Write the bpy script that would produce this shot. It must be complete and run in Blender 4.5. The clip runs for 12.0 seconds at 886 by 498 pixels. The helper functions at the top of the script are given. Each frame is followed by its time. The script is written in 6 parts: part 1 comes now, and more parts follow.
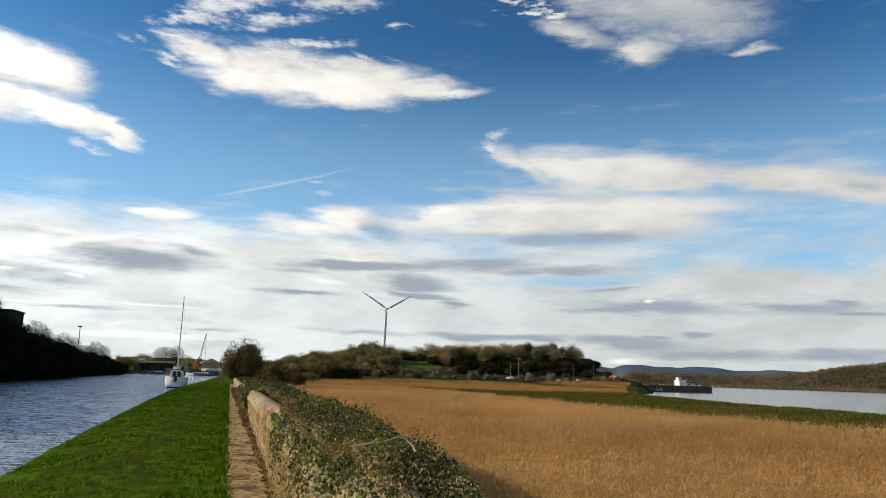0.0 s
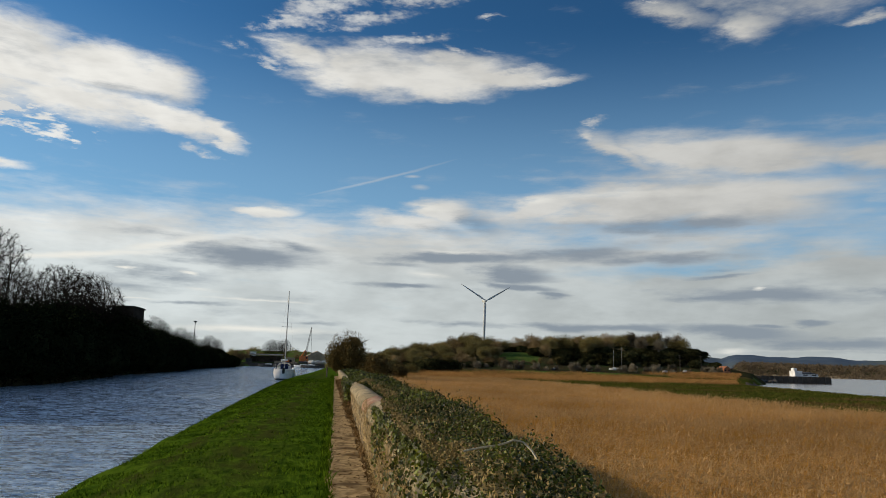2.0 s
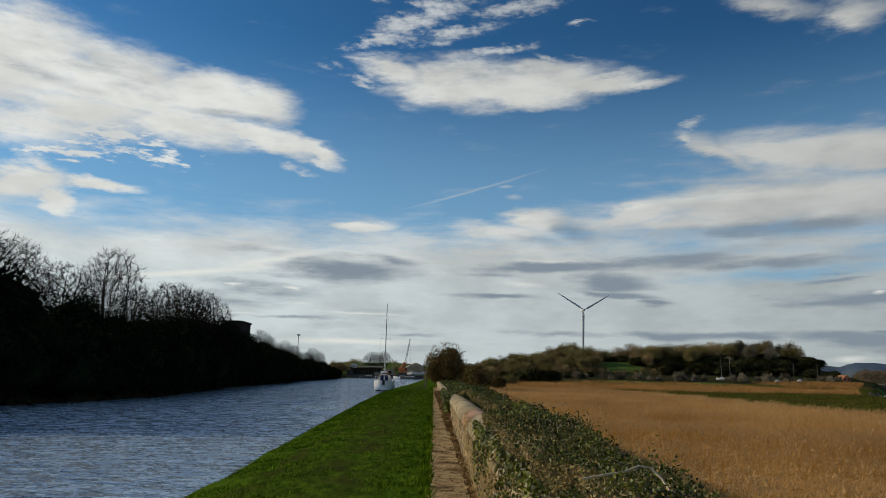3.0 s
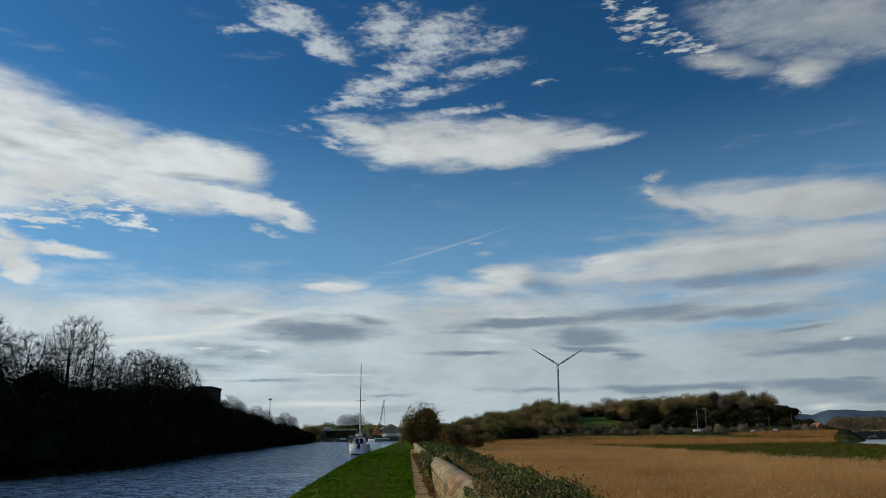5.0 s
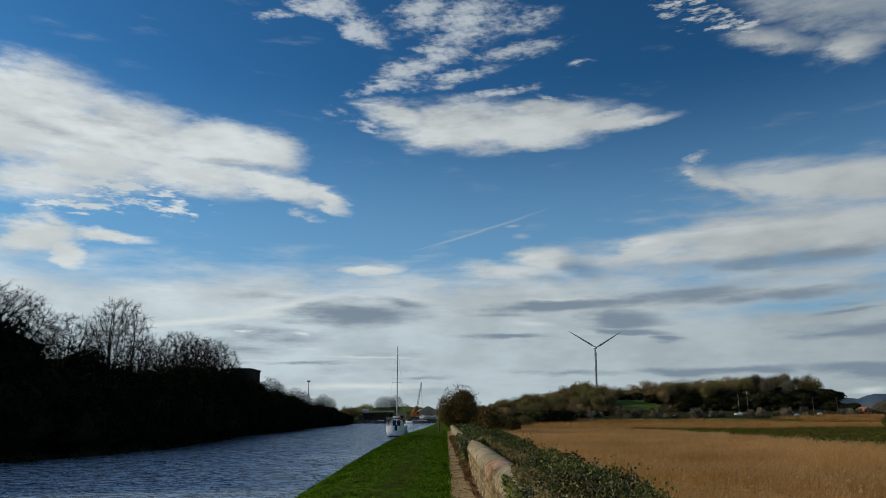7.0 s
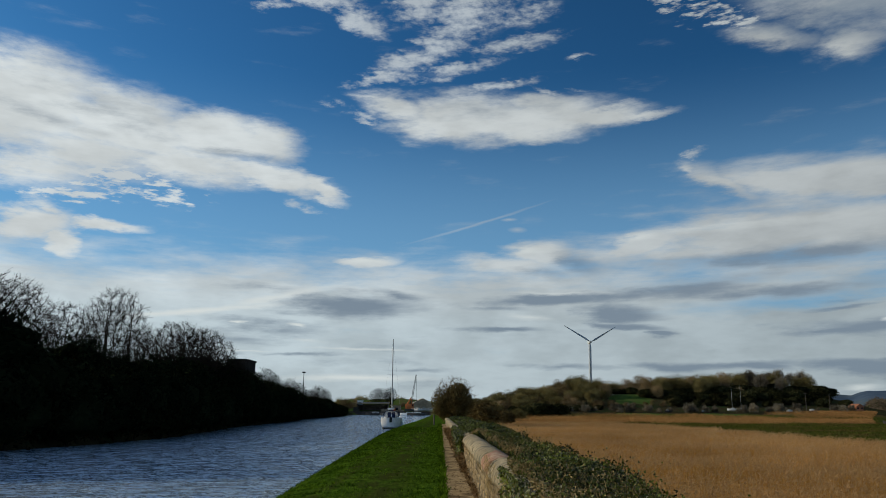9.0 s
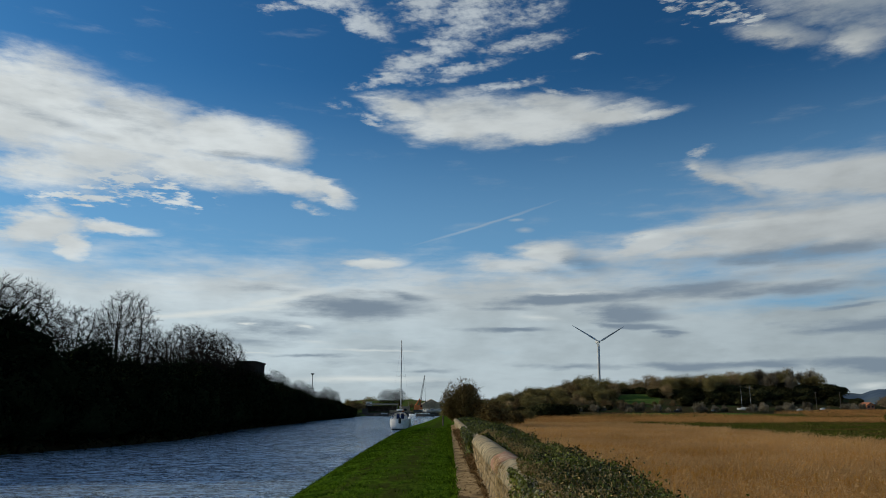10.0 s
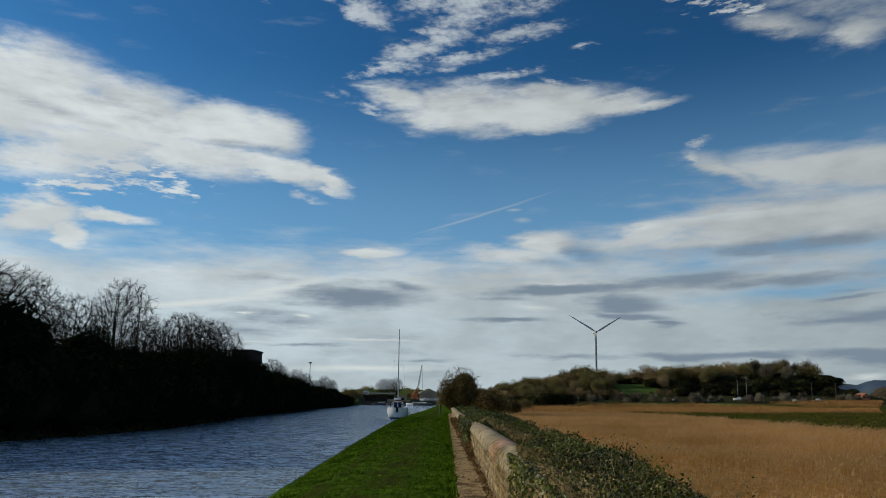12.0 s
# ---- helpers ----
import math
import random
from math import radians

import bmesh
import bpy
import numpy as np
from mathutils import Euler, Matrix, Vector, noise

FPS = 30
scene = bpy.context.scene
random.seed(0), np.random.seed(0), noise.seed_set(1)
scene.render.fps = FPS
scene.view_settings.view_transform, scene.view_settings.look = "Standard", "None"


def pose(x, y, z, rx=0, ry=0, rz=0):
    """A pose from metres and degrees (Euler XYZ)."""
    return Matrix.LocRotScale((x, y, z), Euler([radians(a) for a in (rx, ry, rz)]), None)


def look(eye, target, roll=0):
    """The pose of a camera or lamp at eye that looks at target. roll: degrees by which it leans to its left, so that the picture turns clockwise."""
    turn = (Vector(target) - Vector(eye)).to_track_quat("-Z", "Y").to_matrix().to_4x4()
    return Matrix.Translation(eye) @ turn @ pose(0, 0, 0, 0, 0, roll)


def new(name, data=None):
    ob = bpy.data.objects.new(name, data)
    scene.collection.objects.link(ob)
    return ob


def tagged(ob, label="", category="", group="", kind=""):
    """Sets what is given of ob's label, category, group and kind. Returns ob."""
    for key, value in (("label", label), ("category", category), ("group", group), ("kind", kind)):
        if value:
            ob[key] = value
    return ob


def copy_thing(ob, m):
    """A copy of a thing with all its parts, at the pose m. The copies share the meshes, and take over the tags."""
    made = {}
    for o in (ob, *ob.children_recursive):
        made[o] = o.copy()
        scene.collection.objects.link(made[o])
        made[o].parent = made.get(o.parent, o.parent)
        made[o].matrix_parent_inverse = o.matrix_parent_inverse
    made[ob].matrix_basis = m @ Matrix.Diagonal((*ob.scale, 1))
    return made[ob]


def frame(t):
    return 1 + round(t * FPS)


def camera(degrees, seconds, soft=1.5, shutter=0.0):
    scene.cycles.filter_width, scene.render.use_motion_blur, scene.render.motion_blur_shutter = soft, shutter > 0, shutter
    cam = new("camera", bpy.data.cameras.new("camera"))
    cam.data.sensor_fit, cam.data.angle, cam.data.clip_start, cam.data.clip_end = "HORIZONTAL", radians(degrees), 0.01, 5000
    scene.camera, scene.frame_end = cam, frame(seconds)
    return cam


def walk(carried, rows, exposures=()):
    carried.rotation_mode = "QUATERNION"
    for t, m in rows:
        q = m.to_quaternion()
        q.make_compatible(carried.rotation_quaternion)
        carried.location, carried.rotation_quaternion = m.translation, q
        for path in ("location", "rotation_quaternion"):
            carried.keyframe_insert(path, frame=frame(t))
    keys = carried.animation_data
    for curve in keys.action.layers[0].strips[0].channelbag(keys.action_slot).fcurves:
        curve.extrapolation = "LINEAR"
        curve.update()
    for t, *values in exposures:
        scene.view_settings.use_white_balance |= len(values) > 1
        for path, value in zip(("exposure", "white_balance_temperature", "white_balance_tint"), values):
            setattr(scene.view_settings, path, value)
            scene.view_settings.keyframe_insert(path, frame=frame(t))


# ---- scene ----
cam = camera(61.4, 12.0, 0.6)
PATH = [
    (0, (-0.097, -0.046, 1.609), (0.432, 1.852, 1.949), 1.7),
    (0.5, (-0.07, 0.054, 1.597), (0.381, 1.975, 1.919), 1.6),
    (1, (-0.011, 0.23, 1.616), (0.414, 2.143, 2.019), 1.8),
    (1.5, (-0.008, 0.402, 1.604), (0.283, 2.351, 1.942), 2.2),
    (2, (-0.013, 0.651, 1.609), (0.263, 2.608, 1.92), 1.5),
    (2.5, (0.004, 0.98, 1.617), (0.106, 2.948, 1.957), 1.3),
    (2.7, (-0.002, 1.06, 1.618), (0.051, 3.031, 1.951), 1.6),
    (4.3, (-0.116, 0.904, 1.683), (-0.165, 2.858, 2.107), -0.3),
    (4.5, (-0.149, 0.948, 1.683), (-0.174, 2.886, 2.176), -0.1),
    (5, (-0.178, 1.185, 1.682), (-0.082, 3.123, 2.167), -0.7),
    (5.5, (-0.148, 1.44, 1.713), (-0.127, 3.384, 2.182), -0.2),
    (6, (-0.11, 1.683, 1.689), (-0.072, 3.63, 2.146), -0.4),
    (6.5, (-0.102, 1.977, 1.679), (-0.08, 3.924, 2.137), -0.4),
    (7, (-0.115, 2.148, 1.687), (-0.116, 4.099, 2.129), -0.4),
    (9, (-0.171, 1.865, 1.696), (-0.162, 3.82, 2.119), 0.2),
    (9.5, (-0.194, 1.745, 1.692), (-0.193, 3.699, 2.122), -0.2),
    (10, (-0.191, 1.651, 1.718), (-0.202, 3.606, 2.143), -0.1),
    (10.5, (-0.212, 1.57, 1.711), (-0.241, 3.525, 2.129), 0.1),
    (11, (-0.226, 1.534, 1.703), (-0.256, 3.491, 2.11), 0.2),
    (11.5, (-0.219, 1.598, 1.701), (-0.248, 3.555, 2.109), -0.1),
    (12, (-0.224, 1.717, 1.674), (-0.229, 3.677, 2.072), 0.1),
]
walk(cam, [(t, look(eye, target, roll)) for t, eye, target, roll in PATH], exposures=[(0, 0.27, 6500, 10), (0.6, 0.2, 6500, 10), (1.5, -0.08, 6450, 10), (2.5, -0.30, 6300, 8), (4.3, -0.42, 5950, 6), (6.0, -0.47, 5820, 5), (12.0, -0.49, 5820, 5)])

# ---- world, sun ----
SUN_AZ, SUN_EL = -78.0, 21.0


def wire(nt, kind, ins=None, **props):
    n = nt.nodes.new(kind)
    for key, value in props.items():
        if key == "operation":
            n.operation = value
        elif key == "interpolation_type":
            n.interpolation_type = value
        elif key == "vector_type":
            n.vector_type = value
        elif key == "blend_type":
            n.data_type, n.blend_type = "RGBA", value
        elif key == "noise_dimensions":
            n.noise_dimensions = value
    for key, value in (ins or {}).items():
        if isinstance(value, bpy.types.NodeSocket):
            nt.links.new(value, n.inputs[key])
        else:
            n.inputs[key].default_value = value
    return n


def sums(nt, op, a, b=0.0, c=0.0):
    return wire(nt, "ShaderNodeMath", {0: a, 1: b, 2: c}, operation=op).outputs[0]


def blend(nt, fac, a, b, how="MIX"):
    n = wire(nt, "ShaderNodeMix", {0: fac, 6: a, 7: b}, blend_type=how)
    return n.outputs[2]


def ramp(nt, value, lo, hi, a=0.0, b=1.0):
    return wire(nt, "ShaderNodeMapRange", {0: value, 1: lo, 2: hi, 3: a, 4: b},
                interpolation_type="SMOOTHSTEP").outputs[0]


world = bpy.data.worlds.new("sky")
scene.world = world
world.use_nodes = True
W = world.node_tree
W.nodes.clear()
out = wire(W, "ShaderNodeOutputWorld")
sky = W.nodes.new("ShaderNodeTexSky")
sky.sky_type, sky.sun_disc = "NISHITA", False
sky.sun_elevation, sky.sun_rotation = radians(SUN_EL), radians(SUN_AZ)
sky.air_density, sky.dust_density, sky.ozone_density = 1.0, 0.6, 2.2
gen = wire(W, "ShaderNodeTexCoord").outputs["Generated"]
xyz = wire(W, "ShaderNodeSeparateXYZ", {0: gen})
azim = sums(W, "MULTIPLY", sums(W, "ARCTAN2", xyz.outputs[0], xyz.outputs[1]), 57.2958)
elev = sums(W, "MULTIPLY", sums(W, "ARCSINE", xyz.outputs[2]), 57.2958)
chart = wire(W, "ShaderNodeCombineXYZ", {0: azim, 1: elev}).outputs[0]


def cloud_noise(sx, sy, scale, detail, rot=0.0, rough=0.55, shift=0.0):
    m = wire(W, "ShaderNodeMapping", {0: chart, 1: (shift, shift * 1.7, 0), 2: (0, 0, radians(rot)), 3: (sx, sy, 1)})
    return wire(W, "ShaderNodeTexNoise", {"Vector": m.outputs[0], "Scale": scale, "Detail": detail, "Roughness": rough},
                noise_dimensions="2D")


def warped(noise_node, amount):
    off = wire(W, "ShaderNodeVectorMath", {0: noise_node.outputs["Color"], 1: (0.5, 0.5, 0.5)}, operation="SUBTRACT").outputs[0]
    off = wire(W, "ShaderNodeVectorMath", {0: off, 1: amount}, operation="MULTIPLY").outputs[0]
    return wire(W, "ShaderNodeVectorMath", {0: chart, 1: off}, operation="ADD").outputs[0]


class Layer:
    """A layer of cloud: soft ovals in azimuth and elevation, joined by their maximum."""

    def __init__(self, coords):
        self.coords, self.mask = coords, None

    def oval(self, az, el, ra, re, rot=0.0, dens=1.0, edge=0.75):
        # the mask so far rides along in the flattened third axis, so that the ovals are worked out one after another
        at = (az, el, 0) if self.mask is None else wire(W, "ShaderNodeCombineXYZ", {0: az, 1: el, 2: self.mask}).outputs[0]
        m = wire(W, "ShaderNodeMapping", {0: self.coords, 1: at, 2: (0, 0, radians(rot)), 3: (ra, re, 1e5)})
        m.vector_type = "TEXTURE"
        d = wire(W, "ShaderNodeVectorMath", {0: m.outputs[0]}, operation="LENGTH").outputs[1]
        v = wire(W, "ShaderNodeMapRange", {0: d, 1: 1.1 + edge * 0.4, 2: 0.55 - edge * 0.5, 3: 0.0, 4: dens}, interpolation_type="LINEAR").outputs[0]
        self.mask = v if self.mask is None else sums(W, "MAXIMUM", self.mask, v)


broad = cloud_noise(0.9, 1.6, 0.16, 3.0, -12)
fine = cloud_noise(0.36, 1.5, 0.55, 8.0, 12, 0.60, 3.1)
streak = cloud_noise(0.11, 1.1, 0.75, 6.0, -2, 0.52, 7.7)
wisps = cloud_noise(0.34, 1.15, 0.75, 8.0, -24, 0.62, 11.3)
billow = cloud_noise(0.5, 1.2, 0.32, 4.0, 14, 0.5, 5.9)
comb = cloud_noise(0.5, 2.0, 1.0, 5.0, 36, 0.6, 9.2)
grain = cloud_noise(0.6, 1.3, 1.9, 6.0, -18, 0.62, 14.9)


def spread_noise(node, amount):
    return sums(W, "MULTIPLY", sums(W, "SUBTRACT", node.outputs[0], 0.5), amount)


# bright high clouds: a lens, the great bank towards the sun, a dull one opposite
high = Layer(warped(wisps, (3.4, 1.5, 0)))
high.oval(2.3, 22.08, 6.94, 2.12, -1, 1.00, 0.45)
high.oval(7.4, 21.93, 7.30, 1.86, 2, 1.00, 0.45)
high.oval(12.3, 21.76, 4.66, 1.00, 3, 1.00, 0.60)
high.oval(16.1, 21.81, 2.68, 0.45, -1, 0.85, 0.90)
high.oval(-3.2, 22.82, 3.45, 1.10, -9, 0.90, 0.70)
high.oval(-5.3, 23.60, 2.30, 0.42, -5, 0.60, 0.90)
high.oval(-30.9, 20.24, 6.85, 3.90, 2, 1.00, 0.45)
high.oval(-37.3, 19.75, 5.67, 3.79, 11, 1.00, 0.60)
high.oval(-24.2, 19.83, 7.25, 2.84, -6, 1.00, 0.45)
high.oval(-17.6, 19.84, 5.82, 1.97, -6, 1.00, 0.45)
high.oval(-14.1, 19.73, 3.09, 1.67, -8, 1.00, 0.55)
high.oval(-13.4, 17.27, 5.56, 1.14, -10, 1.00, 0.50)
high.oval(-9.4, 16.60, 2.26, 0.73, -29, 1.00, 0.60)
high.oval(-29.3, 16.15, 5.18, 1.52, 2, 0.85, 0.80)
high.oval(-29.5, 12.30, 2.86, 1.36, 7, 1.00, 0.50)
high.oval(-27.5, 11.37, 1.67, 0.96, -35, 0.95, 0.60)
high.oval(-25.2, 12.66, 3.46, 0.51, 1, 1.00, 0.60)
high.oval(-28.5, 13.50, 1.42, 0.52, -26, 0.70, 0.90)
high.oval(30.3, 27.52, 6.41, 2.48, -19, 0.85, 0.90)
high.oval(30.8, 24.26, 2.12, 1.12, 7, 0.80, 0.90)
high.oval(25.9, 25.84, 3.80, 0.97, -18, 0.70, 0.90)
high.oval(32.5, 27.07, 7.78, 2.45, -10, 0.85, 0.90)
high.oval(31.1, 24.48, 2.98, 1.03, 4, 0.75, 0.90)
high.oval(39.3, 23.54, 1.87, 0.42, -3, 0.70, 0.90)
high.oval(-19.7, 17.69, 6.84, 1.47, -6, 0.95, 0.60)
high.oval(-26.3, 17.76, 6.24, 1.95, -2, 0.90, 0.70)
feather = sums(W, "ADD", spread_noise(fine, 0.6), sums(W, "ADD", spread_noise(wisps, 0.55), spread_noise(grain, 0.16)))
frayed = sums(W, "MULTIPLY", feather, ramp(W, high.mask, 0.0, 0.35))
high_d = ramp(W, sums(W, "ADD", high.mask, frayed), 0.06, 0.86)

# combed ripples under the great bank
ribs = Layer(warped(wisps, (1.2, 0.8, 0)))
ribs.oval(-24.2, 16.25, 6.21, 1.50, -8, 1.00, 0.90)
ribs.oval(-20.3, 15.26, 2.18, 0.73, -17, 0.90, 0.90)
ribs.oval(-27.4, 14.57, 3.91, 0.54, 1, 0.90, 0.90)
ribs.oval(19.6, 29.60, 3.46, 1.72, -33, 0.80, 0.90)
ribs.oval(23.6, 27.22, 2.91, 1.05, -28, 0.80, 0.90)
combed = sums(W, "MULTIPLY", sums(W, "ADD", spread_noise(comb, 3.2), spread_noise(grain, 0.8)), ramp(W, ribs.mask, 0.0, 0.4))
ribs_d = ramp(W, sums(W, "ADD", ribs.mask, combed), 0.35, 1.1, 0.0, 0.92)

# thin torn clouds
thin = Layer(warped(wisps, (3.0, 1.6, 0)))
thin.oval(-10.0, 30.76, 3.44, 1.04, -10, 1.00, 0.75)
thin.oval(-13.6, 29.52, 1.91, 0.43, 10, 0.80, 0.75)
thin.oval(-6.9, 29.15, 2.71, 1.00, -22, 1.00, 0.75)
thin.oval(-1.7, 30.64, 2.80, 1.64, 21, 1.00, 0.90)
thin.oval(2.4, 29.64, 4.03, 1.82, 10, 0.90, 0.90)
thin.oval(5.9, 27.44, 4.90, 0.53, 9, 0.90, 0.80)
thin.oval(-1.2, 26.81, 3.97, 1.08, 18, 1.00, 0.75)
thin.oval(-4.9, 24.99, 3.25, 0.50, 11, 1.00, 0.75)
thin.oval(0.9, 25.58, 4.68, 0.50, 10, 0.80, 0.90)
thin.oval(5.1, 24.58, 3.25, 0.38, 7, 0.80, 0.80)
thin.oval(9.3, 23.80, 2.51, 0.29, -14, 0.70, 0.90)
thin.oval(11.3, 23.92, 1.36, 0.21, -4, 0.50, 0.90)
thin.oval(7.7, 29.45, 2.78, 0.81, 13, 0.60, 0.90)
thin.oval(4.4, 31.18, 2.36, 0.80, 14, 0.60, 0.90)
thin.oval(-8.3, 22.76, 1.56, 0.43, -20, 0.50, 0.90)
thin.oval(-6.0, 22.11, 2.05, 0.34, -9, 0.70, 0.80)
thin.oval(11.5, 26.21, 1.45, 0.21, 9, 0.50, 0.90)
thin.oval(19.8, 18.37, 1.14, 0.37, 19, 0.60, 0.90)
thin.oval(-10.2, 15.03, 2.17, 0.38, -17, 0.50, 0.90)
torn = sums(W, "MULTIPLY", sums(W, "ADD", spread_noise(wisps, 1.7), spread_noise(grain, 1.1)), ramp(W, thin.mask, 0.0, 0.45))
thin_d = ramp(W, sums(W, "ADD", thin.mask, torn), 0.12, 1.15, 0.0, 0.9)

# layered clouds towards the horizon, with a paler gap
bank = Layer(warped(fine, (3.6, 1.0, 0)))
bank.oval(28.0, 14.2, 13.0, 3.2, 2, 0.55, 0.95)
bank.oval(14.0, 11.6, 14.0, 1.6, 4, 0.60, 0.95)
bank.oval(42.0, 13.8, 9.0, 3.4, -2, 0.55, 0.95)
bank.oval(26.6, 15.66, 6.65, 1.17, -10, 1.00, 0.70)
bank.oval(21.7, 16.25, 3.00, 0.89, -29, 0.85, 0.90)
bank.oval(19.5, 17.37, 1.24, 0.49, -36, 0.60, 0.90)
bank.oval(31.7, 15.02, 5.05, 1.27, -9, 1.00, 0.70)
bank.oval(31.4, 15.76, 11.68, 1.32, -6, 0.90, 0.80)
bank.oval(41.2, 14.32, 8.09, 1.32, -9, 1.00, 0.70)
bank.oval(45.7, 13.34, 5.41, 1.13, -8, 1.00, 0.70)
bank.oval(22.9, 12.15, 10.35, 1.69, 1, 1.00, 0.45)
bank.oval(15.6, 12.18, 3.33, 1.05, 11, 1.00, 0.50)
bank.oval(29.8, 11.84, 7.55, 1.91, -1, 1.00, 0.60)
bank.oval(27.1, 12.74, 11.95, 1.70, 0, 1.00, 0.60)
bank.oval(7.5, 11.68, 3.93, 1.16, 2, 1.00, 0.50)
bank.oval(5.7, 10.94, 5.26, 0.95, -1, 0.90, 0.70)
bank.oval(-5.7, 11.09, 2.71, 0.56, 4, 1.00, 0.60)
bank.oval(5.7, 9.44, 14.37, 0.95, -0, 0.90, 0.90)
bank.oval(-19.8, 9.58, 10.07, 0.89, 3, 0.55, 0.90)
bank.oval(-18.4, 6.97, 6.59, 0.45, 8, 1.00, 0.70)
bank.oval(-9.1, 8.12, 8.05, 1.36, 7, 1.00, 0.60)
bank.oval(-24.4, 10.86, 5.85, 0.35, 1, 0.30, 0.90)
clear = Layer(warped(fine, (3.0, 0.8, 0)))
clear.oval(42.0, 9.18, 7.09, 1.64, -3, 0.75, 0.90)
clear.oval(24.7, 7.42, 6.95, 0.86, 1, 0.65, 0.90)
clear.oval(32.5, 8.66, 6.04, 0.75, -1, 0.45, 0.90)
clear.oval(-25.4, 9.80, 7.16, 0.78, 1, 0.30, 0.90)
low_haze = sums(W, "MULTIPLY", ramp(W, elev, 14.0, 7.0, 0.0, 0.95), sums(W, "SUBTRACT", 1.0, clear.mask))
bank_d = sums(W, "MAXIMUM", bank.mask, low_haze)
bank_d = ramp(W, sums(W, "ADD", bank_d, sums(W, "ADD", spread_noise(streak, 0.55), spread_noise(fine, 0.65))), 0.08, 0.85, 0.0, 0.96)

# shaded undersides
shade = Layer(warped(fine, (3.0, 0.7, 0)))
shade.oval(13.7, 7.07, 3.30, 0.71, -5, 1.00, 0.70)
shade.oval(8.0, 8.23, 5.80, 0.43, 2, 0.75, 0.80)
shade.oval(14.4, 6.08, 2.65, 0.29, -6, 0.80, 0.80)
shade.oval(16.6, 5.48, 1.12, 0.25, -2, 0.90, 0.70)
shade.oval(4.7, 6.03, 2.80, 0.21, -1, 0.75, 0.80)
shade.oval(4.8, 7.61, 2.60, 0.26, -1, 0.55, 0.90)
shade.oval(-7.4, 7.85, 6.42, 1.02, -1, 0.70, 0.95)
shade.oval(-12.3, 5.82, 4.52, 0.83, 1, 0.65, 0.90)
shade.oval(-15.1, 5.06, 3.20, 0.49, 1, 0.45, 0.90)
shade.oval(-3.1, 8.58, 2.40, 0.34, -10, 0.50, 0.90)
shade.oval(-10.6, 4.10, 4.13, 0.17, 1, 0.60, 0.90)
shade.oval(-1.7, 2.97, 3.41, 0.21, -0, 0.55, 0.90)
shade.oval(26.5, 10.71, 7.95, 0.78, 1, 0.70, 0.90)
shade.oval(17.9, 8.81, 8.03, 0.78, 4, 0.75, 0.80)
shade.oval(26.5, 8.27, 6.41, 0.62, 0, 0.50, 0.90)
shade.oval(10.7, 10.97, 2.05, 0.77, -14, 0.65, 0.90)
shade.oval(8.3, 10.45, 2.16, 0.52, -11, 0.40, 0.90)
shade.oval(28.8, 6.95, 2.05, 0.15, 2, 0.70, 0.90)
shade.oval(29.0, 5.35, 3.70, 0.41, 0, 0.75, 0.80)
shade.oval(9.7, 3.23, 5.84, 0.29, -1, 0.65, 0.90)
shade.oval(17.8, 3.18, 5.07, 0.28, -1, 0.65, 0.90)
shade.oval(23.5, 3.04, 1.63, 0.31, -1, 0.70, 0.90)
shade.oval(32.0, 5.55, 7.21, 0.54, -2, 0.85, 0.80)
shade.oval(40.4, 5.51, 4.31, 0.51, -1, 0.85, 0.80)
shade.oval(43.6, 5.84, 1.70, 0.27, -5, 0.90, 0.70)
shade.oval(45.2, 5.02, 1.97, 0.15, -5, 0.90, 0.80)
shade.oval(28.4, 7.43, 2.08, 0.13, 0, 0.60, 0.90)
shade.oval(31.8, 3.40, 1.19, 0.16, -2, 0.80, 0.80)
shade.oval(34.5, 3.59, 1.24, 0.20, 1, 0.80, 0.80)
shade.oval(30.4, 2.76, 4.43, 0.62, -2, 0.85, 0.80)
shade.oval(35.1, 2.19, 6.12, 0.48, -1, 0.85, 0.80)
shade.oval(43.0, 2.16, 5.10, 0.49, 1, 0.80, 0.90)
shade.oval(22.0, 3.18, 3.41, 0.30, 1, 0.70, 0.90)
shade.oval(41.1, 13.35, 6.59, 0.78, -8, 0.45, 0.90)
shade.oval(45.7, 13.53, 2.03, 0.60, -6, 0.50, 0.90)
shade.oval(30.0, 27.78, 7.16, 2.14, -14, 0.62, 0.90)
shade.oval(31.6, 26.20, 7.78, 1.92, -5, 0.60, 0.90)
shade.oval(3.7, 22.81, 9.27, 0.93, -1, 0.32, 0.90)
shade.oval(-24.7, 20.74, 7.21, 1.18, -8, 0.36, 0.90)
shade.oval(-29.7, 19.70, 4.52, 0.60, -9, 0.35, 0.90)
shade.oval(-15.1, 18.61, 4.24, 0.37, -1, 0.50, 0.90)
shade.oval(20.8, 15.81, 3.21, 0.41, -16, 0.40, 0.90)
layers = sums(W, "MULTIPLY", spread_noise(streak, 0.9), ramp(W, elev, 13.0, 9.0))
shade_d = ramp(W, sums(W, "ADD", shade.mask, sums(W, "ADD", layers, spread_noise(fine, 0.8))), 0.06, 0.74)

